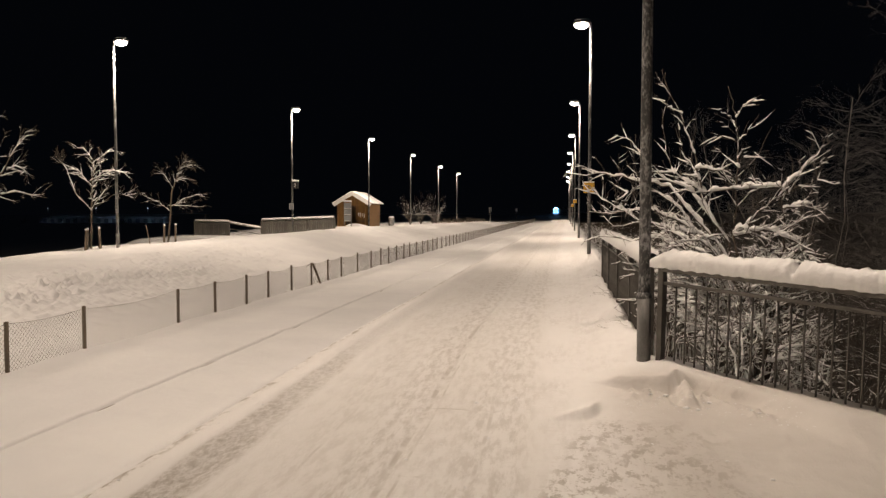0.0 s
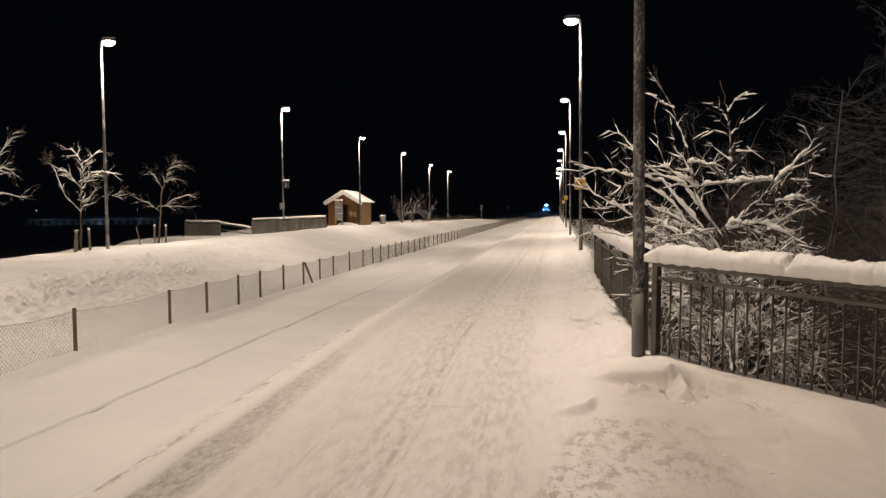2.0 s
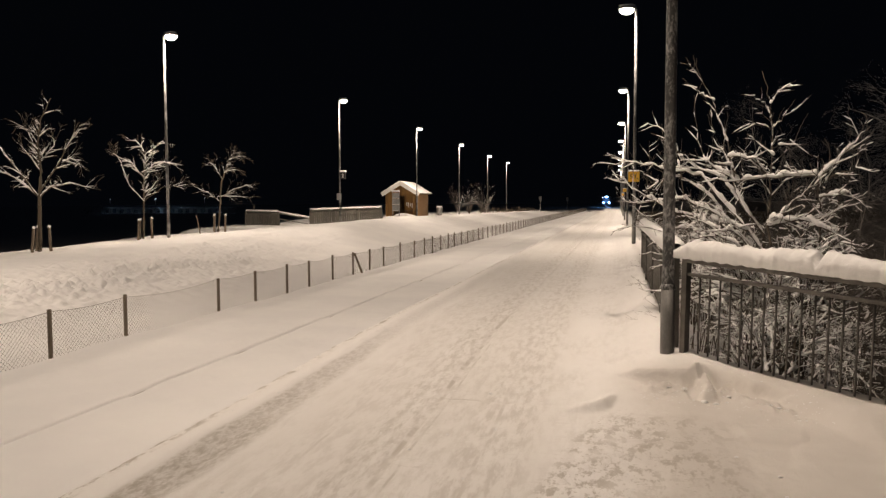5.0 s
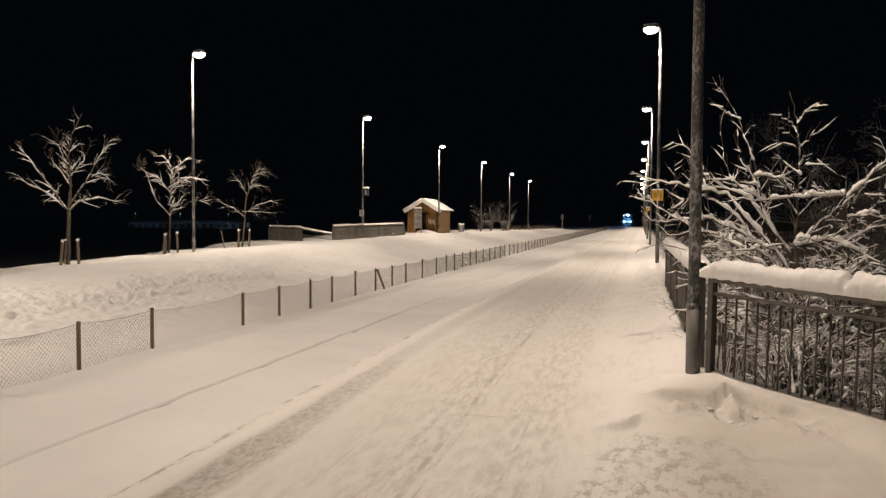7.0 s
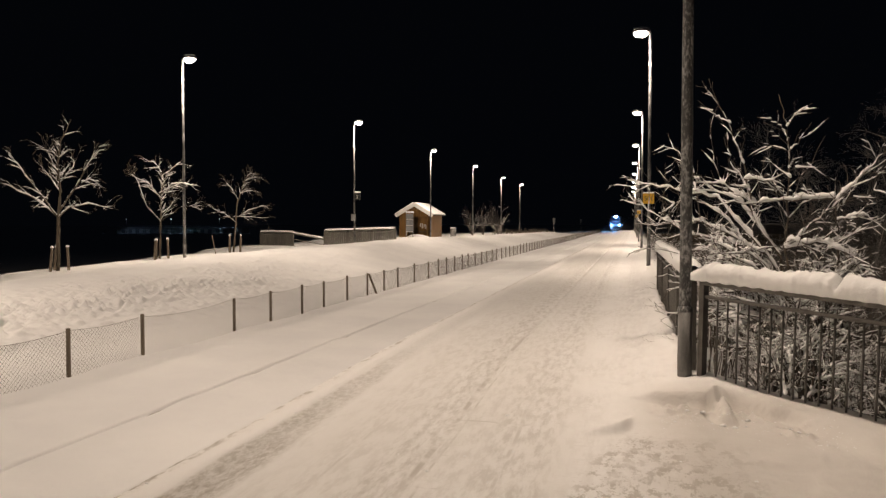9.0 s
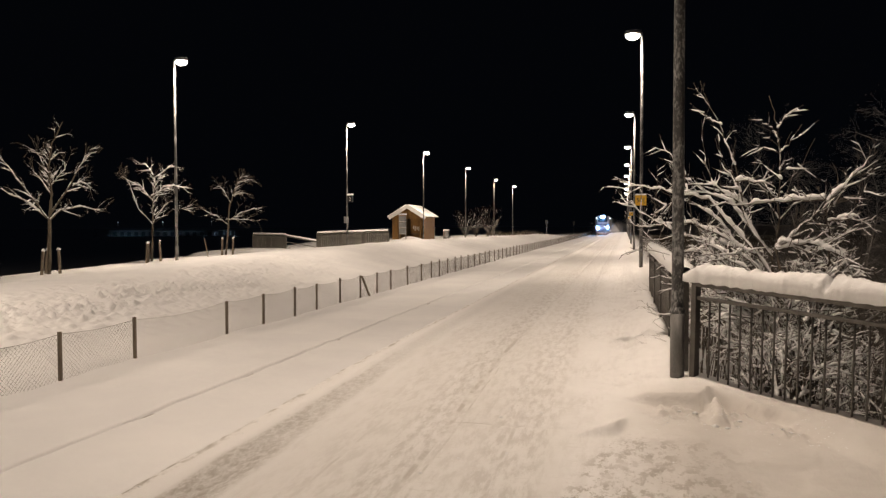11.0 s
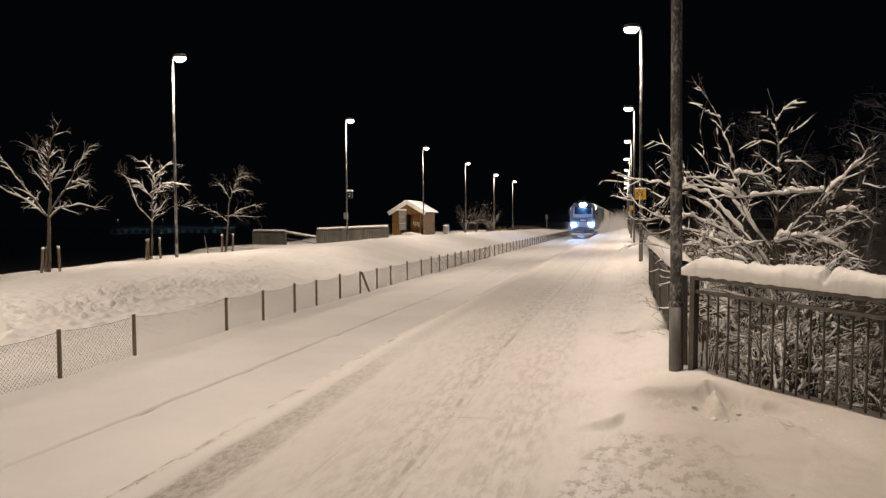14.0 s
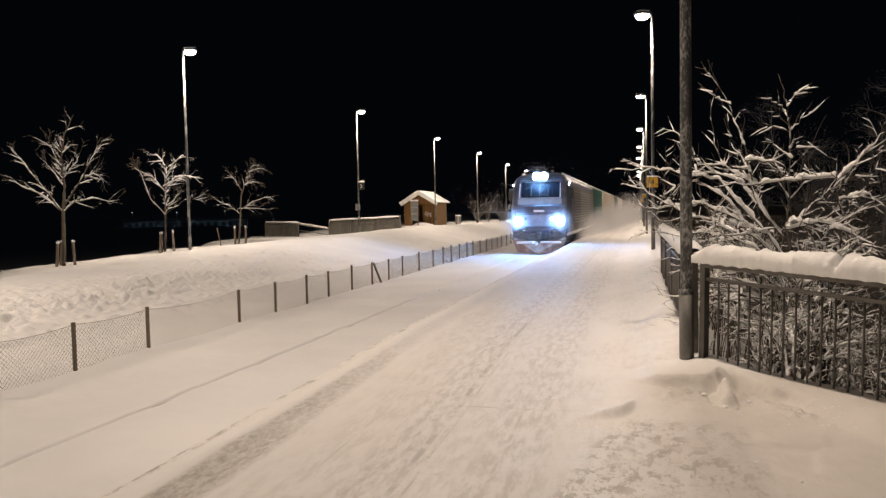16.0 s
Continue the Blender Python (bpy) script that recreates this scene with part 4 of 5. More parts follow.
def sparse_habit(stem):
    stem(0.055, (0.01, 0.0, 0.15), (0.17, 0.0, 1.74), (0.22, 0.0, 2.6), (0.51, 0.0, 3.46), (0.71, 0.0, 4.03), (1.14, 0.0, 4.34))
    stem(0.03, (0.15, 0.12, 2.89), (-0.25, 0.26, 3.57), (-0.7, 0.4, 3.98))
    stem(0.028, (0.24, -0.12, 1.82), (-0.36, -0.26, 2.23), (-1.36, -0.4, 2.68))
    stem(0.028, (0.17, 0.12, 1.94), (0.78, 0.21, 2.4), (1.51, 0.31, 2.6), (2.08, 0.4, 2.46))
    stem(0.022, (0.43, -0.09, 3.17), (1.01, -0.2, 3.39), (1.53, -0.3, 3.39))
    stem(0.018, (0.14, 0.18, 2.11), (0.99, 0.39, 2.03), (1.66, 0.6, 1.97))
    stem(0.02, (0.67, 0.06, 3.98), (1.01, 0.13, 4.1), (1.43, 0.2, 4.1))


young_tree(-20.0, 23.5, 41, 0.031, tall_habit)
young_tree(-20.0, 29.6, 42, 0.033, flat_habit)
young_tree(-20.0, 36.4, 43, 0.018, sparse_habit)
stick = thing("marker_stick", pose(-18.6, 32.3, crest(32) - 0.3, 0, -12, 0), "thin leaning snow marker stick in the bank", "stick")
part("stick", R((0, 0, -0.2), (0, 0, 0.95), 0.025, 0.02, 8), STAKE, stick)


# ---- waiting shed on the far bank ----
def shed():
    t = thing("waiting_shed", pose(-20.75, 73.6, 0.38, 0, 0, 3), "small ochre wooden waiting shed with a snowy gable roof", "shed")
    w, d, eave, peak = 1.65, 5.2, 2.25, 3.25
    # boards of the walls, each a piece of its own
    side = B((-0.012, -0.062, -0.3), (0.012, 0.062, eave), 0.004)
    first = part("board", side, OCHRE, t)
    first.location = (w, 0.10, 0)
    for sx in (w, -w):
        for k in range(int(d / 0.13)):
            if sx == w and k == 0:
                continue
            o = first.copy()
            scene.collection.objects.link(o)
            o.location = (sx, 0.10 + k * 0.13, 0)
    for k in range(24):
        x = -w + 0.07 + k * 0.1365
        top = eave + (peak - eave) * (1 - abs(x) / w)
        lo = 1.98 if x > -0.85 else -0.3
        part("board", B((x - 0.064, -0.012, lo), (x + 0.064, 0.012, top), 0.004), OCHRE, t)
    part("inner_wall", B((0.0, 1.1, -0.3), (w - 0.03, 1.16, 2.5)), OCHRE, t, "ochre inner wall of the porch")
    # the shade inside the opening, put into this wall's dark colour
    part("opening_shade", B((-w + 0.03, 2.4, -0.3), (0.0, 2.46, 2.5)), SHADEWALL, t, "inner wall coloured dark for the shade in the opening")
    for k, (x0, z0, hh) in enumerate(((0.25, 0.95, 0.35), (0.42, 0.8, 0.5), (0.62, 0.9, 0.3), (0.80, 0.75, 0.45))):
        part("painted_mark", B((x0, 1.085, z0), (x0 + 0.09, 1.1, z0 + hh), 0.003), WHITE, t, "worn white paint mark")
    part("back_wall", B((-w, d - 0.05, -0.3), (w, d, eave)), OCHRE, t)
    part("floor", B((-w, 0, -0.4), (w, d, 0.02)), GREYWOOD, t)
    part("bench", B((0.1, 0.72, 0.42), (w - 0.1, 1.08, 0.47), 0.01), GREYWOOD, t)
    for sx in (-1, 1):
        m = Matrix.Translation((0, 0, peak + 0.04)) @ Matrix.Rotation(sx * math.atan2(peak - eave, w), 4, "Y")
        run = 2.25
        lo, hi = (0, run) if sx > 0 else (-run, 0)
        part("roof", B((lo, -0.55, 0), (hi, d + 0.4, 0.09), 0.01, m), GREYWOOD, t)
        part("barge_board", B((lo, -0.62, -0.26), (hi, -0.555, 0.10), 0.008, m), WHITE, t, "white barge board")
        part("roof_snow", B((lo + (0.02 if sx > 0 else -0.02), -0.58, 0.095), (hi + (0.04 if sx > 0 else -0.04), d + 0.42, 0.17), 0.035, m), CAP, t, "thick snow on the roof", True)
    for x in (-0.85, w - 0.45):
        part("door_post", B((x - 0.05, -0.04, -0.3), (x + 0.05, 0.04, 2.0), 0.005), OCHRE, t)
    part("corner_board", B((w - 0.03, -0.03, -0.3), (w + 0.03, 0.09, eave), 0.005), OCHRE, t)
    return t


shed()
stand = thing("notice_stand", pose(-20.75, 71.6, 0.36, 0, 0, 8), "steel notice stand with grey boards, snow on top", "notice board")
for x in (-0.33, 0.33):
    part("leg", R((x, 0, -0.3), (x, 0, 2.35), 0.04, sides=8), STEEL, stand)
for z in (0.55, 1.15, 1.75):
    part("board", B((-0.31, -0.02, z), (0.31, 0.02, z + 0.5), 0.004), STEEL, stand)
    part("crossbar", B((-0.33, -0.035, z - 0.05), (0.33, 0.035, z - 0.01), 0.004), WHITE, stand)
part("snow_cap", B((-0.40, -0.10, 2.34), (0.40, 0.10, 2.5), 0.06), CAP, stand, "cap of snow", True)
bm = bmesh.new()
bmesh.ops.create_uvsphere(bm, u_segments=20, v_segments=10, radius=1.0, matrix=Matrix.Diagonal((1.1, 1.0, 0.42, 1)))
for v in bm.verts:
    v.co *= 1 + 0.15 * noise.noise(v.co * 2.0)
heap = thing("snow_heap", pose(-20.2, 72.6, 0.2), "heap of shovelled snow at the shed's entrance", "snow heap")
part("heap", bm, CAP, heap, smooth=True)
bin_ = thing("litter_bin", pose(-17.9, 78.0, 0.3), "grey litter bin beside the shed, capped with snow", "bin")
part("body", R((0, 0, 0), (0, 0, 0.85), 0.28, 0.32, 14), STEEL, bin_)
part("lid", R((0, 0, 0.85), (0, 0, 0.98), 0.34, 0.26, 14), CAP, bin_, "lid hidden by snow")


# ---- grey board railings of the ramp on the far bank ----
def board_railing(a, b, lift, label, boards=True):
    a, b = Vector(a), Vector(b)
    run = (Vector((b.x, b.y, 0)) - Vector((a.x, a.y, 0))).length
    t = thing("ramp_railing", Matrix.Translation((a.x, a.y, 0)) @ Matrix.Rotation(math.atan2(b.y - a.y, b.x - a.x), 4, "Z"), label, "railing", "ramp railings")
    at = lambda s: a.z + (b.z - a.z) * s / run
    n = max(1, round(run / 1.75))
    for k in range(n + 1):
        s = run * k / n
        part("post", B((s - 0.06, -0.06, at(s) - 0.4), (s + 0.06, 0.06, at(s) + lift), 0.008), GREYWOOD, t)
    for z, hh in ((lift - 0.02, 0.07), (lift * 0.55, 0.05)):
        bm = B((0, -0.05, 0), (run, 0.05, hh), 0.008)
        for v in bm.verts:
            v.co.z += at(v.co.x) + z
        part("rail", bm, GREYWOOD, t)
    bm = B((0.0, -0.07, 0), (run, 0.07, 0.13), 0.04)
    for v in bm.verts:
        v.co.z += at(v.co.x) + lift + 0.05
    part("snow_cap", bm, CAP, t, "snow lying on the rail", True)
    if boards:
        m = int(run / 0.16)
        for k in range(m):
            s = run * (k + 0.5) / m
            part("slat", B((s - 0.076, -0.035, at(s) - 0.25), (s + 0.076, -0.01, at(s) + lift - 0.06), 0.004), GREYWOOD, t)
    return t


board_railing((-21.4, 52.0, 0.28), (-16.0, 52.0, 0.46), 0.82, "grey panelled railing on the snow bank, snow along its top")
board_railing((-26.5, 52.0, 0.05), (-23.9, 52.0, 0.0), 0.98, "grey slatted railing at the head of the ramp")
board_railing((-23.9, 52.0, 0.0), (-21.4, 52.4, -0.45), 0.92, "grey handrail sloping down beside the ramp", False)

# boxes on the lamp masts
box_a = thing("platform_number_sign", pose(-18.56, 50.6, 3.75), "dark platform number sign on a lamp mast, capped with snow", "sign")
part("body", B((0.06, -0.10, -0.42), (0.42, 0.10, 0.06), 0.02), BLACK, box_a)
part("snow_cap", B((0.03, -0.13, 0.06), (0.45, 0.13, 0.18), 0.04), CAP, box_a, "cap of snow", True)
part("bracket", R((0.0, 0, -0.1), (0.08, 0, -0.1), 0.02, sides=8), STEEL, box_a)
figure = bpy.data.curves.new("figure", "FONT")
figure.body, figure.size, figure.align_x, figure.extrude = "2", 0.36, "CENTER", 0.002
text_ob = new("tmp_text", figure)
text_mesh = bpy.data.meshes.new_from_object(text_ob.evaluated_get(bpy.context.evaluated_depsgraph_get()))
bpy.data.objects.remove(text_ob)
text_mesh.materials.clear()
text_mesh.materials.append(WHITE)
text_ob = new("figure", text_mesh)
text_ob.parent, text_ob.matrix_basis = box_a, pose(0.24, -0.104, -0.31, 90, 0, 0)
box_b = thing("fuse_box", pose(-18.56, 50.6, 2.1), "grey fuse box strapped to a lamp mast", "fuse box")
part("body", B((-0.20, -0.16, -0.22), (0.12, -0.05, 0.24), 0.02), STEEL, box_b)
part("door", B((-0.17, -0.172, -0.18), (0.09, -0.16, 0.20), 0.01), HOUSING, box_b)
box_c = thing("fuse_box", pose(-19.1, 117.8, 2.2), "grey fuse box strapped to a lamp mast", "fuse box")
part("body", B((-0.20, -0.16, -0.22), (0.12, -0.05, 0.24), 0.02), STEEL, box_c)


def yellow_sign(x, y, z, big):
    t = thing("length_sign", pose(x, y, z), "yellow sign plate with black figures on a lamp mast", "sign", "yellow signs")
    s = 0.20 if big else 0.16
    part("plate", B((-s, -0.075, -s * 0.95), (s, -0.06, s * 0.95), 0.004), YELLOW, t)
    part("clamp", B((-0.07, -0.06, -0.05), (0.07, 0.02, 0.05), 0.006), STEEL, t)
    for word, size, dx, dz in ((("50", 0.22, -0.045, -0.07), ("m", 0.09, 0.13, -0.09)) if big else (("0", 0.16, -0.0, -0.05),)):
        cu = bpy.data.curves.new("figures", "FONT")
        cu.body, cu.size, cu.align_x, cu.extrude = word, size, "CENTER", 0.001
        tmp = new("tmp_text", cu)
        me = bpy.data.meshes.new_from_object(tmp.evaluated_get(bpy.context.evaluated_depsgraph_get()))
        bpy.data.objects.remove(tmp)
        me.materials.clear()
        me.materials.append(BLACK)
        o = new("figures", me)
        o.parent = t
        o.matrix_basis = pose(dx, -0.079, dz, 90, 0, 0)
    part("snow_cap", B((-s, -0.09, s * 0.95), (s, -0.03, s * 0.95 + 0.05), 0.02), CAP, t, "snow on its upper edge", True)
    return t


yellow_sign(0.98, 29.2, 2.62, True)
yellow_sign(0.88, 71.0, 2.7, False)
yellow_sign(0.81, 91.9, 2.5, False)

UNDERSIDE = surface("dark_sheet_metal", (0.05, 0.05, 0.05), (0.10, 0.10, 0.10), 0.5, 0.3)
signal = thing("signal_post", pose(-14.7, 150.0, -0.9), "small dark signal post beside the fence", "signal")
part("post", R((0, 0, 0), (0, 0, 3.4), 0.07, sides=8), STEEL, signal)
part("head", B((-0.25, -0.15, 2.7), (0.25, 0.1, 3.6), 0.05), UNDERSIDE, signal, "dark signal head")
signal = thing("signal_post", pose(-13.8, 215.0, -0.6), "small dark signal post beside the fence", "signal")
part("post", R((0, 0, 0), (0, 0, 3.2), 0.07, sides=8), STEEL, signal)
part("head", B((-0.3, -0.15, 2.4), (0.3, 0.1, 3.4), 0.05), STEEL, signal)

# shrubs beyond the shed
for x, y, high, seed in ((-18.4, 97, 4.2, 51), (-17.9, 103, 4.6, 52), (-19.0, 93, 3.6, 53), (-17.0, 100, 2.6, 54)):
    rng = random.Random(seed)
    lines = []
    for k in range(9):
        a = rng.uniform(0, 6.28)
        grow(rng, (0, 0, -0.2), (math.cos(a) * 0.5, math.sin(a) * 0.5, 1.0), high * rng.uniform(0.6, 1.0), 0.022, 2, lines, -0.02, 0.15, 6, 0.75, 5, 0.42)
    plant("shrub", (x, y, crest(y)), lines, rng, 0.021, "snow-laden bare shrub on the bank", "shrub", "far shrubs", BARK, stems=5)

# dry stalks on the bank
rng = random.Random(60)
lines = []
for k in range(320):
    y = rng.uniform(96, 150)
    p = Vector((rng.uniform(-17.5, -14.5), y, crest(y) - 0.15))
    lines.append(([p, p + Vector((rng.uniform(-0.1, 0.1), rng.uniform(-0.1, 0.1), rng.uniform(0.4, 0.9)))], [0.014, 0.006]))
v, f = tubes(lines, 3)
tagged(raw("dry_stalks", v, f, STAKE), "dry frosted stalks standing out of the snow bank", "grass", kind="stuff")
# a tuft of dry grass at the platform's slanted side
rng = random.Random(61)
lines = []
for k in range(140):
    p = Vector((2.62 + rng.uniform(-0.16, 0.16), 4.05 + rng.uniform(-0.16, 0.16), 0.08))
    w = Vector((rng.uniform(-0.5, 0.3), rng.uniform(-0.5, 0.3), 1)).normalized()
    h = rng.uniform(0.12, 0.32)
    lines.append(([p, p + w * h * 0.6, p + w * h + Vector((w.x, w.y, -0.3)) * 0.08], [0.004, 0.003, 0.001]))
v, f = tubes(lines, 3)
tagged(raw("grass_tuft", v, f, STAKE), "tuft of dry brown grass in the snow", "grass", kind="stuff")


# lumps of snow thrown up by the plough
def lump(seed, size):
    rng = random.Random(seed)
    bm = bmesh.new()
    bmesh.ops.create_icosphere(bm, subdivisions=2, radius=size)
    for v in bm.verts:
        v.co = v.co * (1 + 0.35 * noise.noise(v.co / size * 1.3 + Vector((seed, 0, 0))))
        v.co.z *= 0.5
    return bm


rng = random.Random(70)
for k in range(16):
    near = k < 8
    if near:
        x, y, s = rng.uniform(-0.9, 1.5), rng.uniform(4.6, 7.2), rng.uniform(0.008, 0.02)
    else:
        y = rng.uniform(3.5, 16)
        x, s = rng.choice((-2.35, -1.1, -0.4, 0.3, 0.55)) + rng.uniform(-0.2, 0.2), rng.uniform(0.006, 0.016)
    c = thing("snow_lump", pose(x, y, platform_z(x, y) + s * 0.15, 0, 0, rng.uniform(0, 360)), "small lump of packed snow on the platform", "snow lump", "snow lumps")
    part("lump", lump(k, s), CAP, c, smooth=True)
for x, y, s in ((1.22, 6.76, 0.030), (1.31, 6.72, 0.024), (1.44, 6.95, 0.022), (0.95, 7.12, 0.02), (1.08, 7.05, 0.026)):
    c = thing("snow_lump", pose(x, y, platform_z(x, y) + s * 0.1), "broken block of snow on the heap by the railing", "snow lump", "snow lumps")
    part("lump", lump(x * 10, s), CAP, c, smooth=True)


# fine crumbs strewn at the foot of the heap and along the ploughed edge
rng = random.Random(77)
verts, faces = [], []
for k in range(700):
    if k < 260:
        x = rng.uniform(0.7, 2.1)
        y = 7.05 - 0.75 * max(0, x - 1.3) + rng.gauss(-0.08, 0.2)
    elif k < 530:
        y = rng.uniform(3.2, 22)
        x = -2.58 - skew(y) + rng.gauss(0, 0.05)
    else:
        y = rng.uniform(3.5, 13)
        x = rng.choice((-1.75, -1.05, -0.4, 0.45, 0.5)) + rng.gauss(0, 0.13)
    s = rng.uniform(0.003, 0.009) * (1.0 if rng.random() < 0.85 else 2.0)
    if x < -2.64 - skew(y):
        continue
    z = platform_z(x, y) + s * 0.1
    n = len(verts)
    for dx, dy, dz in ((1, 0, 0), (0, 1, 0), (-1, 0, 0), (0, -1, 0), (0, 0, 0.6), (0, 0, -0.6)):
        verts.append((x + s * (dx + rng.uniform(-0.3, 0.3)), y + s * (dy + rng.uniform(-0.3, 0.3)), z + s * (dz + rng.uniform(-0.25, 0.25))))
    for a, b in ((0, 1), (1, 2), (2, 3), (3, 0)):
        faces.append((n + a, n + b, n + 4))
        faces.append((n + b, n + a, n + 5))
crumbs = mesh_ob("snow_crumbs", verts, faces, CAP)
tagged(crumbs, "loose snow crumbs strewn over the platform", "snow crumbs", kind="stuff")


# ---- rails, just showing in their grooves ----
for x in (TRACK_X - 0.72, TRACK_X + 0.72):
    rail = new("track_rail")
    tagged(rail, "rusty rail almost buried in snow", "rail", "track rails", "structure")
    part("rail_head", B((x - 0.035, -40, -0.62), (x + 0.035, 700, -0.532), 0.008), RUST, rail)

# ---- dark yard beyond the bank ----
UNDERCOAT = surface("dark_car_paint", (0.03, 0.03, 0.035), (0.12, 0.12, 0.13), 0.4, 0.2)
def parked_car(x, y, rz):
    z = ground_z(x, y)
    t = thing("parked_car", pose(x, y, z, 0, 0, rz), "dark parked car dusted with snow in the unlit yard", "car", "parked cars")
    verts, faces = [], []
    prof = [(-2.1, 0.55), (-2.0, 0.85), (-1.2, 0.95), (-0.6, 1.42), (0.8, 1.48), (1.6, 1.05), (2.1, 0.95), (2.15, 0.5)]
    for px, pz in prof:
        for sx in (-0.85, -0.7, 0.7, 0.85):
            verts.append((sx, px, pz if abs(sx) < 0.8 else 0.45))
    for k in range(len(prof) - 1):
        for q in range(3):
            a = k * 4 + q
            faces.append((a, a + 1, a + 5, a + 4))
    faces += [(0, 1, 2, 3), (31, 30, 29, 28), (0, 3, 31, 28)]
    raw("body", verts, faces[:-1], UNDERCOAT, t, "dark body dusted with snow", False)
    part("underbody", B((-0.8, -2.0, 0.2), (0.8, 2.05, 0.56), 0.05), BLACK, t)
    for px in (-1.3, 1.3):
        for sx in (-0.78, 0.6):
            part("wheel", R((sx, px, 0.31), (sx + 0.18, px, 0.31), 0.31, sides=18), BLACK, t)


parked_car(-36.5, 50.0, 80)
for x, y in ((-415.0, 562.0), (-375.0, 566.0), (-330.0, 566.0)):
    yard = thing("yard_lamp", pose(x, y, -7.0), "distant cold white yard lamp, lit", "street lamp", "yard lamps")
    part("mast", R((0, 0, 0), (0, 0, 12.0), 0.1, sides=8), STEEL, yard)
    part("lantern", B((-0.4, -0.3, 12.0), (0.4, 0.3, 12.3), 0.03), HOUSING, yard)
    part("lens", B((-0.35, -0.25, 11.85), (0.35, 0.25, 12.0), 0.02), glow("cold_lens", (0.7, 0.85, 1.0), 3), yard, "glowing cold lens")
    far_lamp = new("yard_light", bpy.data.lights.new("yard_light", "SPOT"))
    far_lamp.data.energy, far_lamp.data.color, far_lamp.data.spot_size, far_lamp.data.spot_blend = 24000, (0.45, 0.7, 1.0), radians(164), 0.5
    far_lamp.data.shadow_soft_size = 0.1
    far_lamp.matrix_basis = pose(x, y, 4.7)
barn = thing("far_building", pose(-375, 580, -7.2, 0, 0, 0), "long pale low building far off in cold light", "building")
part("wall", B((-62, 0, 0), (58, 12, 4.6), 0.05), WHITE, barn)
part("roof", B((-62.6, -0.6, 4.6), (58.6, 12.6, 5.6), 0.3), CAP, barn, "snow-covered roof")
for k in range(16):
    part("door", B((-58 + 7 * k, -0.12, 0), (-54.5 + 7 * k, 0.02, 3.6), 0.03), STEEL, barn)
# dark bushes in front of the distant light
for k, (x, y, high) in enumerate(((-385, 535, 6.5), (-362, 540, 6.0), (-404, 538, 6.6), (-335, 540, 4.6), (-420, 540, 6.0), (-350, 530, 5.4), (-394, 532, 5.8), (-374, 534, 5.5))):
    rng = random.Random(80 + k)
    lines = []
    for q in range(14):
        a = rng.uniform(0, 6.28)
        grow(rng, (rng.uniform(-2, 2), rng.uniform(-0.5, 0.5), -0.2), (math.cos(a) * 0.6, math.sin(a) * 0.6, 0.9), high * rng.uniform(0.5, 0.9), 0.05, 2, lines, 0.0, 0.2, 5, 0.9, 4)
    plant("bush", (x, y, -7.1), lines, rng, 0, "dark bare bush in the yard", "bush", "dark bushes", BARK, stems=4, sides=3)


# ---- the train ----
PAINT = surface("loco_paint", (0.042, 0.05, 0.078), (0.09, 0.10, 0.14), 0.42, 0.15, 2.5, 30, 0.15, 0.003)
LOUVRE = surface("louvre_paint", (0.30, 0.285, 0.27), (0.42, 0.40, 0.38), 0.5, 0.2, 2, 30, 0.2, 0.003)
STRIPE = surface("loco_side", (0.12, 0.105, 0.085), (0.21, 0.185, 0.155), 0.5, 0.1, 2, 30, 0.2, 0.003)
LILAC = surface("lilac_paint", (0.18, 0.175, 0.22), (0.26, 0.255, 0.31), 0.45, 0.1, 2.5, 30, 0.15, 0.003)
NOSE = surface("nose_paint", (0.20, 0.205, 0.22), (0.30, 0.305, 0.32), 0.45, 0.1, 2.5, 30, 0.15, 0.003)
UNDER = surface("grimy_underframe", (0.03, 0.03, 0.035), (0.10, 0.10, 0.11), 0.7, 0.3, 4, 30, 0.4, 0.01)
PLOUGH = surface("plough_paint", (0.12, 0.045, 0.028), (0.34, 0.25, 0.20), 0.6, 0.1, 3, 20, 0.4, 0.01)
GREEN = surface("green_container", (0.015, 0.07, 0.06), (0.03, 0.11, 0.09), 0.5, 0.2, 2, 30, 0.2, 0.003)
CREAM = surface("cream_container", (0.46, 0.40, 0.33), (0.60, 0.54, 0.46), 0.55, 0.1, 2, 30, 0.2, 0.003)
HEADLIGHT = glow("headlight_lens", (0.18, 0.47, 1.0), 950.0)
SMALL_LIGHT = glow("marker_lens", (0.75, 0.88, 1.0), 60.0)
m, nt, p = nodes_of("cab_glass")
p.inputs["Base Color"].default_value = (0.012, 0.016, 0.022, 1)
p.inputs["Roughness"].default_value = 0.06
GLASS = m

LEVELS = [(0.95, 1.30, 0.14), (1.2, 1.42, 0.02), (2.05, 1.44, 0.0), (2.40, 1.44, 0.10), (2.52, 1.43, 0.22), (2.80, 1.43, 0.34), (3.45, 1.41, 0.68), (3.66, 1.37, 0.80), (3.86, 1.27, 0.98), (3.98, 1.10, 1.22), (4.07, 0.80, 1.6), (4.11, 0.4, 1.8)]


def front_y(z):
    return float(np.interp(z, [l[0] for l in LEVELS], [l[2] for l in LEVELS]))


def wheelset(parent, y):
    for sx in (-0.78, 0.65):
        bm = R((sx, y, 0.52), (sx + 0.13, y, 0.52), 0.52, sides=24)
        w = part("wheel", bm, RUST, parent)
        part("axle_box", B((sx + (-0.35 if sx < 0 else 0.28), y - 0.16, 0.38), (sx + (-0.12 if sx < 0 else 0.5), y + 0.16, 0.68), 0.03), UNDER, w)


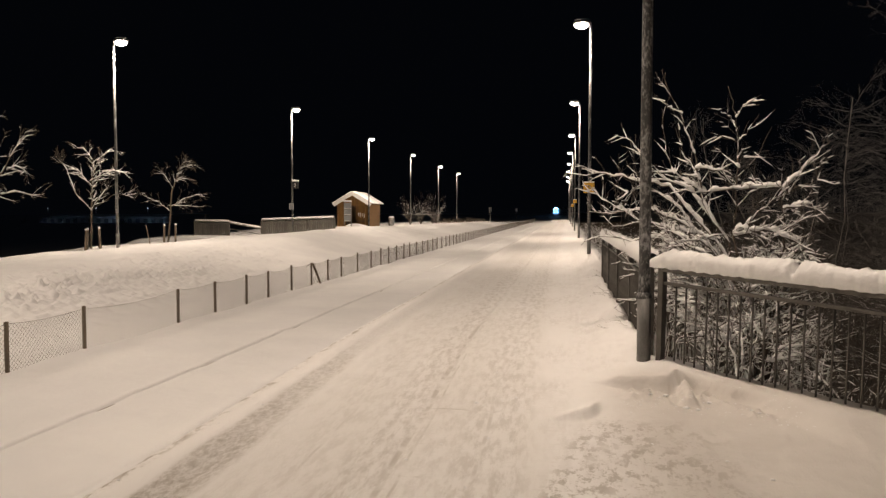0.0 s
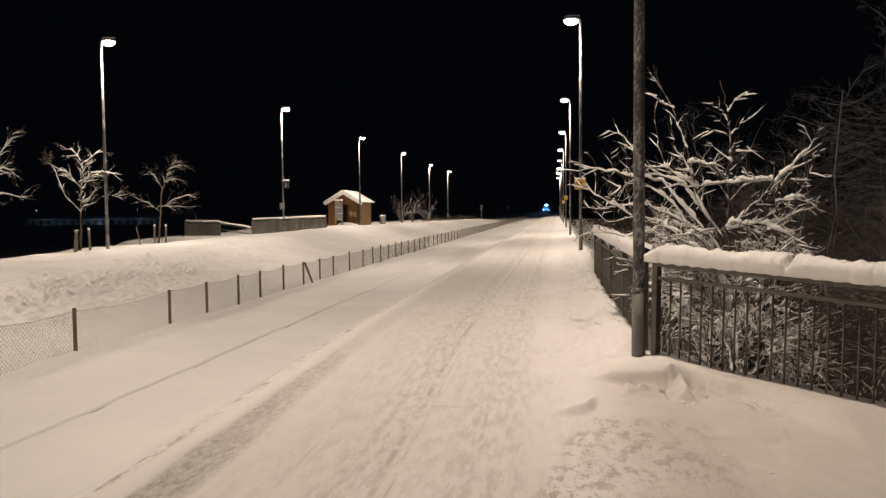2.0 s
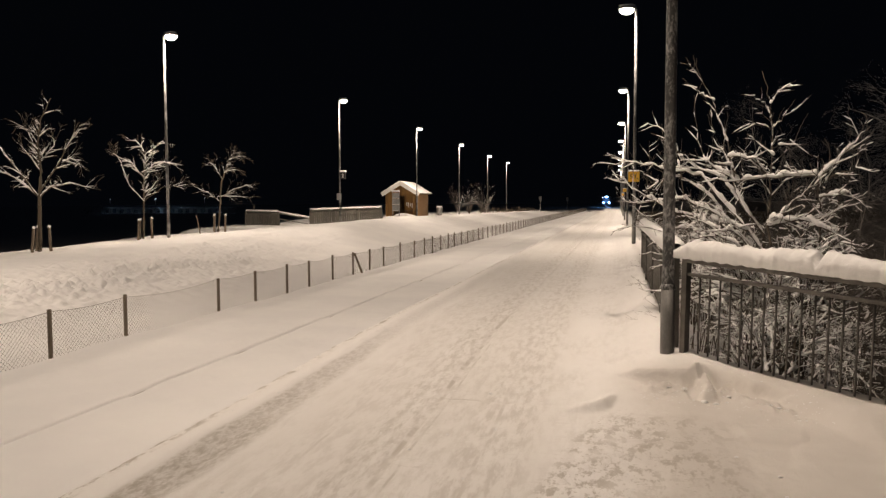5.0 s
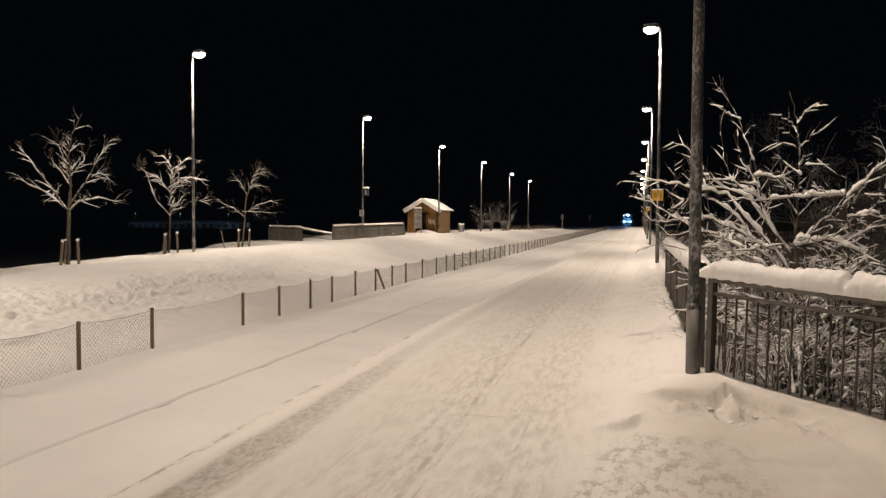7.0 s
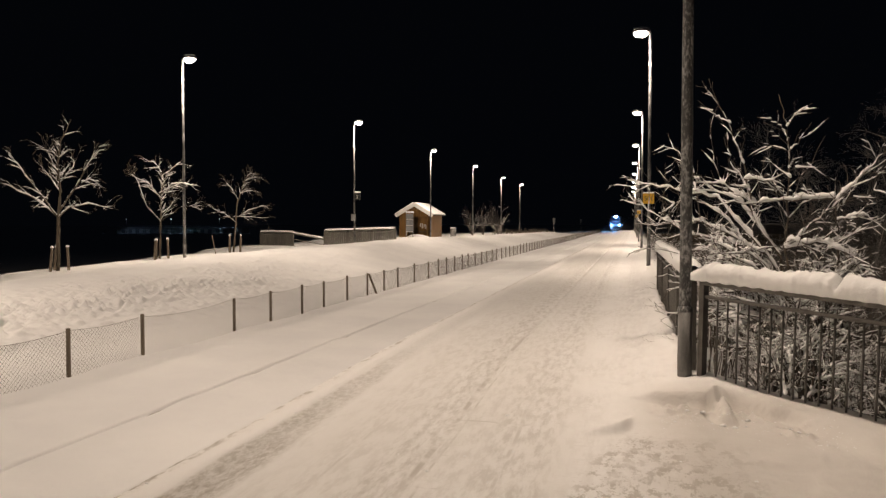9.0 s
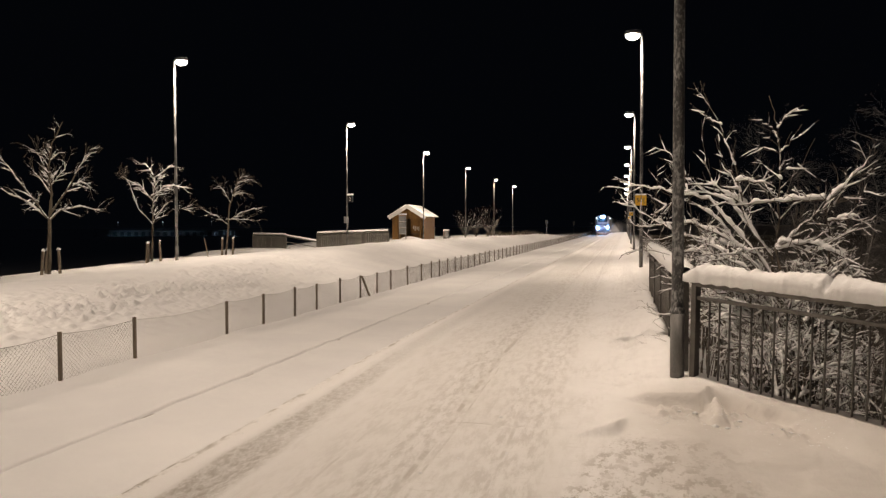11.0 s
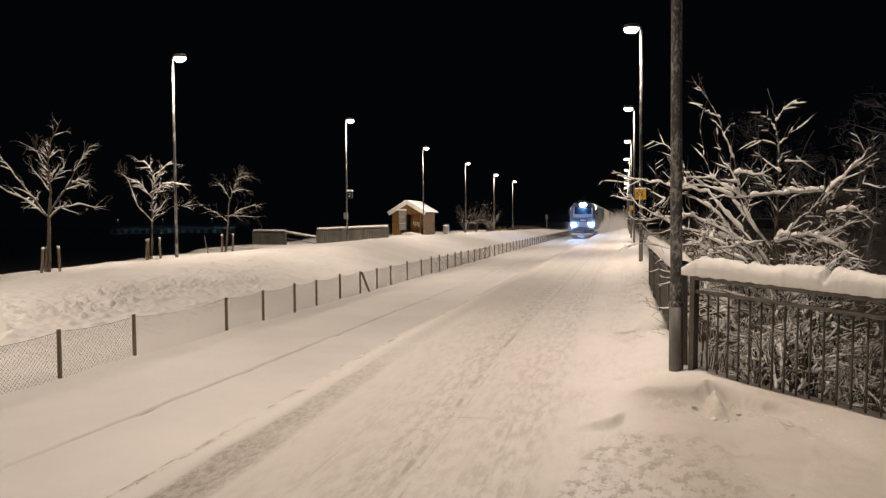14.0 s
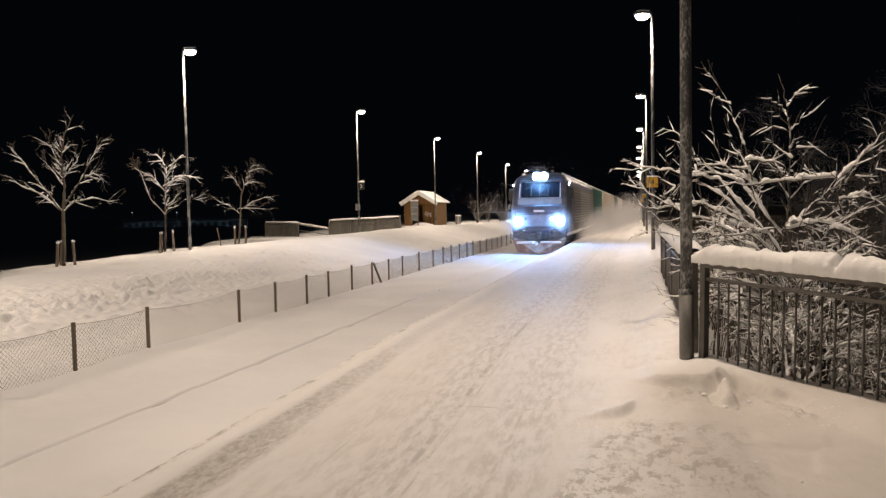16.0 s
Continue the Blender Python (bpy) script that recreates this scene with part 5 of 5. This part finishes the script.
def bogie(parent, y, span=3.6, axles=3):
    b = part("bogie", B((-1.12, y, 0.50), (-0.98, y + span + 0.9, 0.85), 0.04), UNDER, parent)
    part("frame", B((0.98, y, 0.50), (1.12, y + span + 0.9, 0.85), 0.04), UNDER, b)
    for k in range(axles):
        wheelset(parent, y + 0.45 + span * k / (axles - 1))


def locomotive():
    t = thing("locomotive", pose(TRACK_X, 400, RAIL_Z), "grey-blue diesel freight locomotive with lit headlights and a snow plough", "locomotive")
    length = 21.5
    verts, faces = [], []
    for z, hw, yf in LEVELS:
        verts += [(-hw * 0.76, yf, z), (hw * 0.76, yf, z), (hw * 0.91, yf + 0.07, z), (hw * 0.98, yf + 0.20, z), (hw, yf + 0.40, z), (hw, length - 0.3, z), (hw * 0.8, length, z), (-hw * 0.8, length, z), (-hw, length - 0.3, z), (-hw, yf + 0.40, z), (-hw * 0.98, yf + 0.20, z), (-hw * 0.91, yf + 0.07, z)]
    for k in range(len(LEVELS) - 1):
        for q in range(12):
            a, b = k * 12 + q, k * 12 + (q + 1) % 12
            faces.append((a, b, b + 12, a + 12))
    top = (len(LEVELS) - 1) * 12
    faces += [tuple(reversed(range(12))), tuple(top + q for q in range(12))]
    body = raw("body", verts, faces, PAINT, t, "grey-blue painted body", False)

    def on_front(name, x0, x1, z0, z1, proud, material, parent, label="", cut=1.0):
        v, f = [], []
        for off in (-proud, 0.04):
            for z in (z0, z1):
                for x in (x0, x1):
                    v.append((x, front_y(z) + off, z))
        f = [(0, 1, 3, 2), (4, 6, 7, 5), (0, 4, 5, 1), (2, 3, 7, 6), (0, 2, 6, 4), (1, 5, 7, 3)]
        return raw(name, v, f, material, parent, label, False)

    on_front("windscreen_frame", -1.04, 1.04, 2.76, 3.72, 0.010, NOSE, body, "silver-grey windscreen surround")
    screen = on_front("windscreen", -0.93, 0.97, 2.85, 3.64, 0.022, GLASS, body, "dark windscreen")
    on_front("centre_bar", -0.02, 0.02, 2.85, 3.64, 0.030, BLACK, screen)
    for x in (0.40, -0.45):
        on_front("wiper", x, x + 0.03, 2.80, 3.35, 0.045, BLACK, screen)
    on_front("sun_visor", -0.95, 0.99, 3.62, 3.70, 0.07, UNDER, screen)
    on_front("nose_band", -1.09, 1.09, 2.50, 2.78, 0.016, NOSE, body, "silver-grey band under the windscreen")
    on_front("nose_panel", -0.80, 0.80, 1.94, 2.42, 0.014, LILAC, body, "pale lilac-grey nose panel")
    for sx in (-1, 1):
        on_front("cheek_panel", min(sx * 0.84, sx * 1.09), max(sx * 0.84, sx * 1.09), 1.94, 2.42, 0.012, LILAC, body)
        on_front("step_recess", min(sx * 0.55, sx * 0.80), max(sx * 0.55, sx * 0.80), 1.12, 1.42, 0.02, BLACK, body)
    on_front("lower_nose", -0.80, 0.80, 1.44, 1.90, 0.012, LILAC, body)
    on_front("lower_panel", -1.09, 1.09, 1.0, 1.38, 0.015, UNDER, body, "dark lower panel")
    on_front("badge", -0.26, 0.26, 2.13, 2.22, 0.022, WHITE, body)
    on_front("grab_rail", -0.7, 0.7, 1.90, 1.93, 0.06, STEEL, body)
    # lights
    for sx in (-1, 1):
        ring = part("headlight", R((sx * 1.02, 0.06, 1.67), (sx * 1.02, -0.06, 1.67), 0.26, 0.24, 20), UNDER, body, "round headlight, lit")
        part("lens", R((sx * 1.02, -0.06, 1.67), (sx * 1.02, -0.075, 1.67), 0.22, sides=20), HEADLIGHT, ring, "glowing white lens")
        mark = part("marker_light", R((sx * 0.64, 0.04, 1.79), (sx * 0.64, -0.04, 1.79), 0.09, sides=14), UNDER, body)
        part("lens", R((sx * 0.64, -0.04, 1.79), (sx * 0.64, -0.05, 1.79), 0.07, sides=14), SMALL_LIGHT if sx > 0 else GLASS, mark)
    pod = part("roof_light", B((-0.42, 0.72, 3.72), (0.42, 1.5, 4.12), 0.05), UNDER, body, "double roof headlight, lit")
    for sx in (-0.19, 0.19):
        part("lens", R((sx, 0.72, 3.92), (sx, 0.705, 3.92), 0.18, sides=20), HEADLIGHT, pod, "glowing white lens")
    # mirrors, side windows, doors, grilles
    for sx in (-1, 1):
        arm = part("mirror", B((sx * 1.44, 0.85, 2.75), (sx * 1.60, 0.93, 3.30), 0.02), BLACK, body)
        part("mirror_glass", B((sx * 1.45, 0.935, 2.8), (sx * 1.59, 0.945, 3.25)), WHITE, arm)
        door = part("cab_door", B((sx * 1.405, 2.0, 1.15), (sx * 1.435, 2.75, 3.35), 0.01), STRIPE, body)
        part("window", B((sx * 1.43, 2.12, 2.5), (sx * 1.442, 2.63, 3.2)), GLASS, door)
        part("side_window", B((sx * 1.405, 1.05, 2.55), (sx * 1.43, 1.85, 3.2), 0.01), GLASS, body)
        for y in (1.92, 2.82):
            part("handrail", R((sx * 1.47, y, 1.2), (sx * 1.47, y, 2.9), 0.018, sides=8), STEEL, body)
        for k in range(4):
            y0 = 3.6 + k * 4.2
            panel = part("side_panel", B((sx * 1.405, y0, 1.35), (sx * 1.425, y0 + 3.7, 3.35), 0.01), STRIPE, body)
            for q in range(12):
                part("slat", B((sx * 1.42, y0 + 0.15, 1.5 + q * 0.15), (sx * 1.47, y0 + 3.55, 1.565 + q * 0.15)), LOUVRE, panel)
        part("sill", B((sx * 1.30, 0.5, 0.93), (sx * 1.44, 21.0, 1.06), 0.02), WHITE, body)
        tank = part("fuel_tank", B((sx * 0.6, 8.0, 0.30), (sx * 1.32, 13.5, 0.95), 0.08), UNDER, body)
        part("roof_edge", B((sx * 0.95, 1.8, 4.00), (sx * 1.05, 20.5, 4.09), 0.02), CAP, body, "line of snow on the roof edge")
    for y in (4.0, 8.5, 13.0, 17.0):
        part("roof_hatch", B((-0.7, y, 4.05), (0.7, y + 3.2, 4.22), 0.05), UNDER, body)
    for sx in (-1, 1):
        for y, z in ((1.05, 3.50), (1.65, 3.62)):
            cap = part("side_lamp", R((sx * 1.36, y, z), (sx * 1.45, y - 0.03, z), 0.06, 0.05, 12), UNDER, body)
            part("lens", R((sx * 1.40, y - 0.06, z), (sx * 1.42, y - 0.075, z), 0.035, sides=10), SMALL_LIGHT, cap, "small lit lens")
        part("grab_rail", R((sx * 1.02, front_y(2.9) - 0.06, 2.86), (sx * 1.0, front_y(3.5) - 0.06, 3.55), 0.022, sides=8), WHITE, body, "white grab rail beside the windscreen")
    for x, y in ((-0.5, 2.4), (0.45, 2.7), (0.0, 3.3)):
        part("horn", R((x, y, 4.08), (x, y - 0.45, 4.22), 0.03, 0.09, 10), UNDER, body)
    # buffers, coupling, plough
    for sx in (-0.88, 0.88):
        buf = part("buffer", R((sx, 0.1, 1.06), (sx, -0.42, 1.06), 0.13, 0.11, 14), UNDER, t)
        part("plate", R((sx, -0.42, 1.06), (sx, -0.47, 1.06), 0.24, sides=18), UNDER, buf)
        part("snow", B((sx - 0.16, -0.3, 1.18), (sx + 0.16, 0.0, 1.25), 0.03), CAP, buf, "snow on the buffer", True)
    part("coupling", B((-0.12, -0.38, 0.75), (0.12, 0.2, 1.15), 0.05), UNDER, t)
    part("beam", B((-1.3, -0.05, 0.72), (1.3, 0.3, 1.05), 0.03), UNDER, t)
    for sx in (-1, 1):
        v = [(0, -0.95, 0.12), (sx * 1.05, -0.25, 0.16), (sx * 1.38, -0.02, 0.88), (0, -0.42, 0.62), (0, -0.60, 0.12), (sx * 1.05, 0.02, 0.16), (sx * 1.38, 0.10, 0.88), (0, -0.22, 0.62)]
        f = [(0, 1, 2, 3), (4, 7, 6, 5), (0, 4, 5, 1), (3, 2, 6, 7), (1, 5, 6, 2), (0, 3, 7, 4)]
        part_ = raw("plough_blade", v, f, PLOUGH, t, "rust-red plough blade caked with snow", False)
        part("snow", B((min(0.1 * sx, sx * 1.1), -0.42, 0.58), (max(0.1 * sx, sx * 1.1), -0.10, 0.69), 0.05), CAP, part_, "snow heaped on the plough", True)
    rng = random.Random(9)
    for k in range(8):
        bm = bmesh.new()
        bmesh.ops.create_icosphere(bm, subdivisions=1, radius=rng.uniform(0.05, 0.11))
        x = rng.uniform(-1.1, 1.1)
        for v in bm.verts:
            v.co = Vector((v.co.x * 1.5, v.co.y, v.co.z * 0.8)) * (1 + 0.4 * noise.noise(v.co * 9 + Vector((k, 0, 0)))) + Vector((x, -0.52 + 0.42 * abs(x), rng.uniform(0.25, 0.72)))
        part("snow_clod", bm, CAP, t, "clod of snow stuck to the plough", True)
    for k in range(7):
        part("hose", R((-0.55 + 0.18 * k, -0.08, 0.95), (-0.5 + 0.17 * k, -0.16, 0.45), 0.02, sides=6), BLACK, t)
    bogie(t, 1.6)
    bogie(t, 15.2)
    return t


def wagon(k, material, label):
    t = thing("freight_wagon", pose(TRACK_X, 430, RAIL_Z), label, "wagon", "wagons of the train")
    length = 17.2
    part("underframe", B((-1.25, 0.3, 0.95), (1.25, length, 1.2), 0.03), UNDER, t)
    for sx in (-1.2, 1.2):
        part("sole_bar", B((sx - 0.06, 0.3, 0.85), (sx + 0.06, length, 1.22), 0.02), UNDER, t)
    y = 0.5
    while y < length - 1:
        c = part("container", B((-1.22, y, 1.24), (1.22, y + 7.9, 3.95), 0.03), material, t)
        for sx in (-1, 1):
            rib = None
            for q in range(20):
                if rib is None:
                    rib = part("rib", B((sx * 1.22 - 0.03, -0.07, 1.4), (sx * 1.22 + 0.03, 0.07, 3.8), 0.01), material, c)
                    rib.location = (0, y + 0.3, 0)
                else:
                    o = rib.copy()
                    scene.collection.objects.link(o)
                    o.location = (0, y + 0.3 + q * 0.385, 0)
        for sx in (-0.62, 0.62):
            part("door", B((sx - 0.56, y - 0.03, 1.4), (sx + 0.56, y + 0.02, 3.82), 0.01), material, c)
            for dx in (-0.25, 0.25):
                part("lock_bar", R((sx + dx, y - 0.05, 1.4), (sx + dx, y - 0.05, 3.8), 0.02, sides=6), STEEL, c)
        part("snow", B((-1.15, y + 0.1, 3.93), (1.15, y + 7.8, 4.02), 0.03), CAP, c, "thin snow on top", True)
        y += 8.3
    bogie(t, 1.2, 1.8, 2)
    bogie(t, 13.4, 1.8, 2)
    return t


m, nt, p = nodes_of("snow_and_glare")
p.inputs["Base Color"].default_value = (0.85, 0.86, 0.88, 1)
p.inputs["Roughness"].default_value = 0.9
p.inputs["Alpha"].default_value = 0.38
FLAKE_SNOW = m


def dust(seed, count, y0, y1, spread, low, high, size, lean=0.0, glare_at=()):
    """Tiny flakes, too many to count: whirled-up snow, and the stand-in for headlight haze and glare."""
    rng = np.random.RandomState(seed)
    u = rng.rand(count)
    y = y0 + (y1 - y0) * u
    x = rng.randn(count) * spread * (0.5 + u) + lean * u
    z = low + (high - low) * rng.beta(1.1, 2.6, count) * (0.4 + 0.6 * u)
    s = size * (0.5 + rng.rand(count))
    if glare_at:
        # flakes gathered round the lights, standing in for the glare of their lenses
        c = np.array(glare_at)[rng.randint(0, len(glare_at), count)]
        far = np.abs(rng.randn(count)) * 0.34 + 0.14
        d = rng.randn(count, 3)
        d /= np.linalg.norm(d, axis=1)[:, None]
        x, y, z = c[:, 0] + d[:, 0] * far, c[:, 1] - np.abs(d[:, 1]) * far * 1.4, c[:, 2] + d[:, 2] * far
    base = np.array([(1, 1, 1), (1, -1, -1), (-1, 1, -1), (-1, -1, 1)], float)
    ang = rng.rand(count) * 6.28
    ca, sa = np.cos(ang), np.sin(ang)
    vx = base[None, :, 0] * ca[:, None] - base[None, :, 1] * sa[:, None]
    vy = base[None, :, 0] * sa[:, None] + base[None, :, 1] * ca[:, None]
    verts = np.stack([x[:, None] + vx * s[:, None], y[:, None] + vy * s[:, None], z[:, None] + base[None, :, 2] * s[:, None]], -1).reshape(-1, 3)
    tri = np.array([(0, 1, 2), (0, 3, 1), (0, 2, 3), (1, 3, 2)])
    faces = (np.arange(count)[:, None, None] * 4 + tri[None]).reshape(-1, 3)
    ob = mesh_ob("snow_and_glare", verts.tolist(), faces.tolist(), FLAKE_SNOW)
    return tagged(ob, "fine flakes for whirled-up snow and for the headlights' haze and glare", "snow dust", kind="stuff")


LOCO = locomotive()
WAGONS = []
for k, (material, label) in enumerate(((GREEN, "freight wagon with dark green containers"), (CREAM, "freight wagon with cream containers"), (CREAM, "freight wagon with cream containers"), (GREEN, "freight wagon with dark green containers"), (CREAM, "freight wagon with cream containers"), (CREAM, "freight wagon with cream containers"))):
    WAGONS.append(wagon(k, material, label))
DUST_AND_GLARE = [
    dust(1, 150000, 6.0, 80.0, 0.9, -0.1, 5.0, 0.012, 3.0),
    dust(2, 24000, 40.0, 130.0, 1.3, 0.0, 4.6, 0.014, 1.5),
    # the next two imitate light: haze before the train, glare round its lights
    dust(3, 26000, -9.0, 1.0, 1.3, -0.1, 5.6, 0.003, 0.0),
    dust(4, 46000, 0, 1, 1, 0, 1, 0.004, 0.0, ((-1.02, -0.1, 1.67), (1.02, -0.1, 1.67), (-1.02, -0.1, 1.6), (1.02, -0.1, 1.6), (-1.02, -0.1, 1.6), (1.02, -0.1, 1.6), (-1.02, -0.1, 1.6), (1.02, -0.1, 1.6), (0.0, 0.4, 3.75))),
]


def motions():
    """The train comes down the track at a steady pace, its dust and stand-in glare with it."""
    def rows(offset, z):
        out = []
        for k in range(33):
            t = k * 0.5
            y = 37.8 + 24.5 * (16.0 - t) + offset
            out.append((t, pose(TRACK_X - 1.5 * smooth01(230, 440, y), y, z + 0.5 * smooth01(250, 440, y))))
        return out

    walk(LOCO, rows(0, RAIL_Z))
    for k, w in enumerate(WAGONS):
        walk(w, rows(22.2 + 17.9 * k, RAIL_Z))
    for d, shift in zip(DUST_AND_GLARE, (1.3, 1.5, 0.0, 0.0)):
        walk(d, [(t, Matrix.Translation((shift, 0, 0)) @ m) for t, m in rows(0, RAIL_Z + 0.05)])


motions()
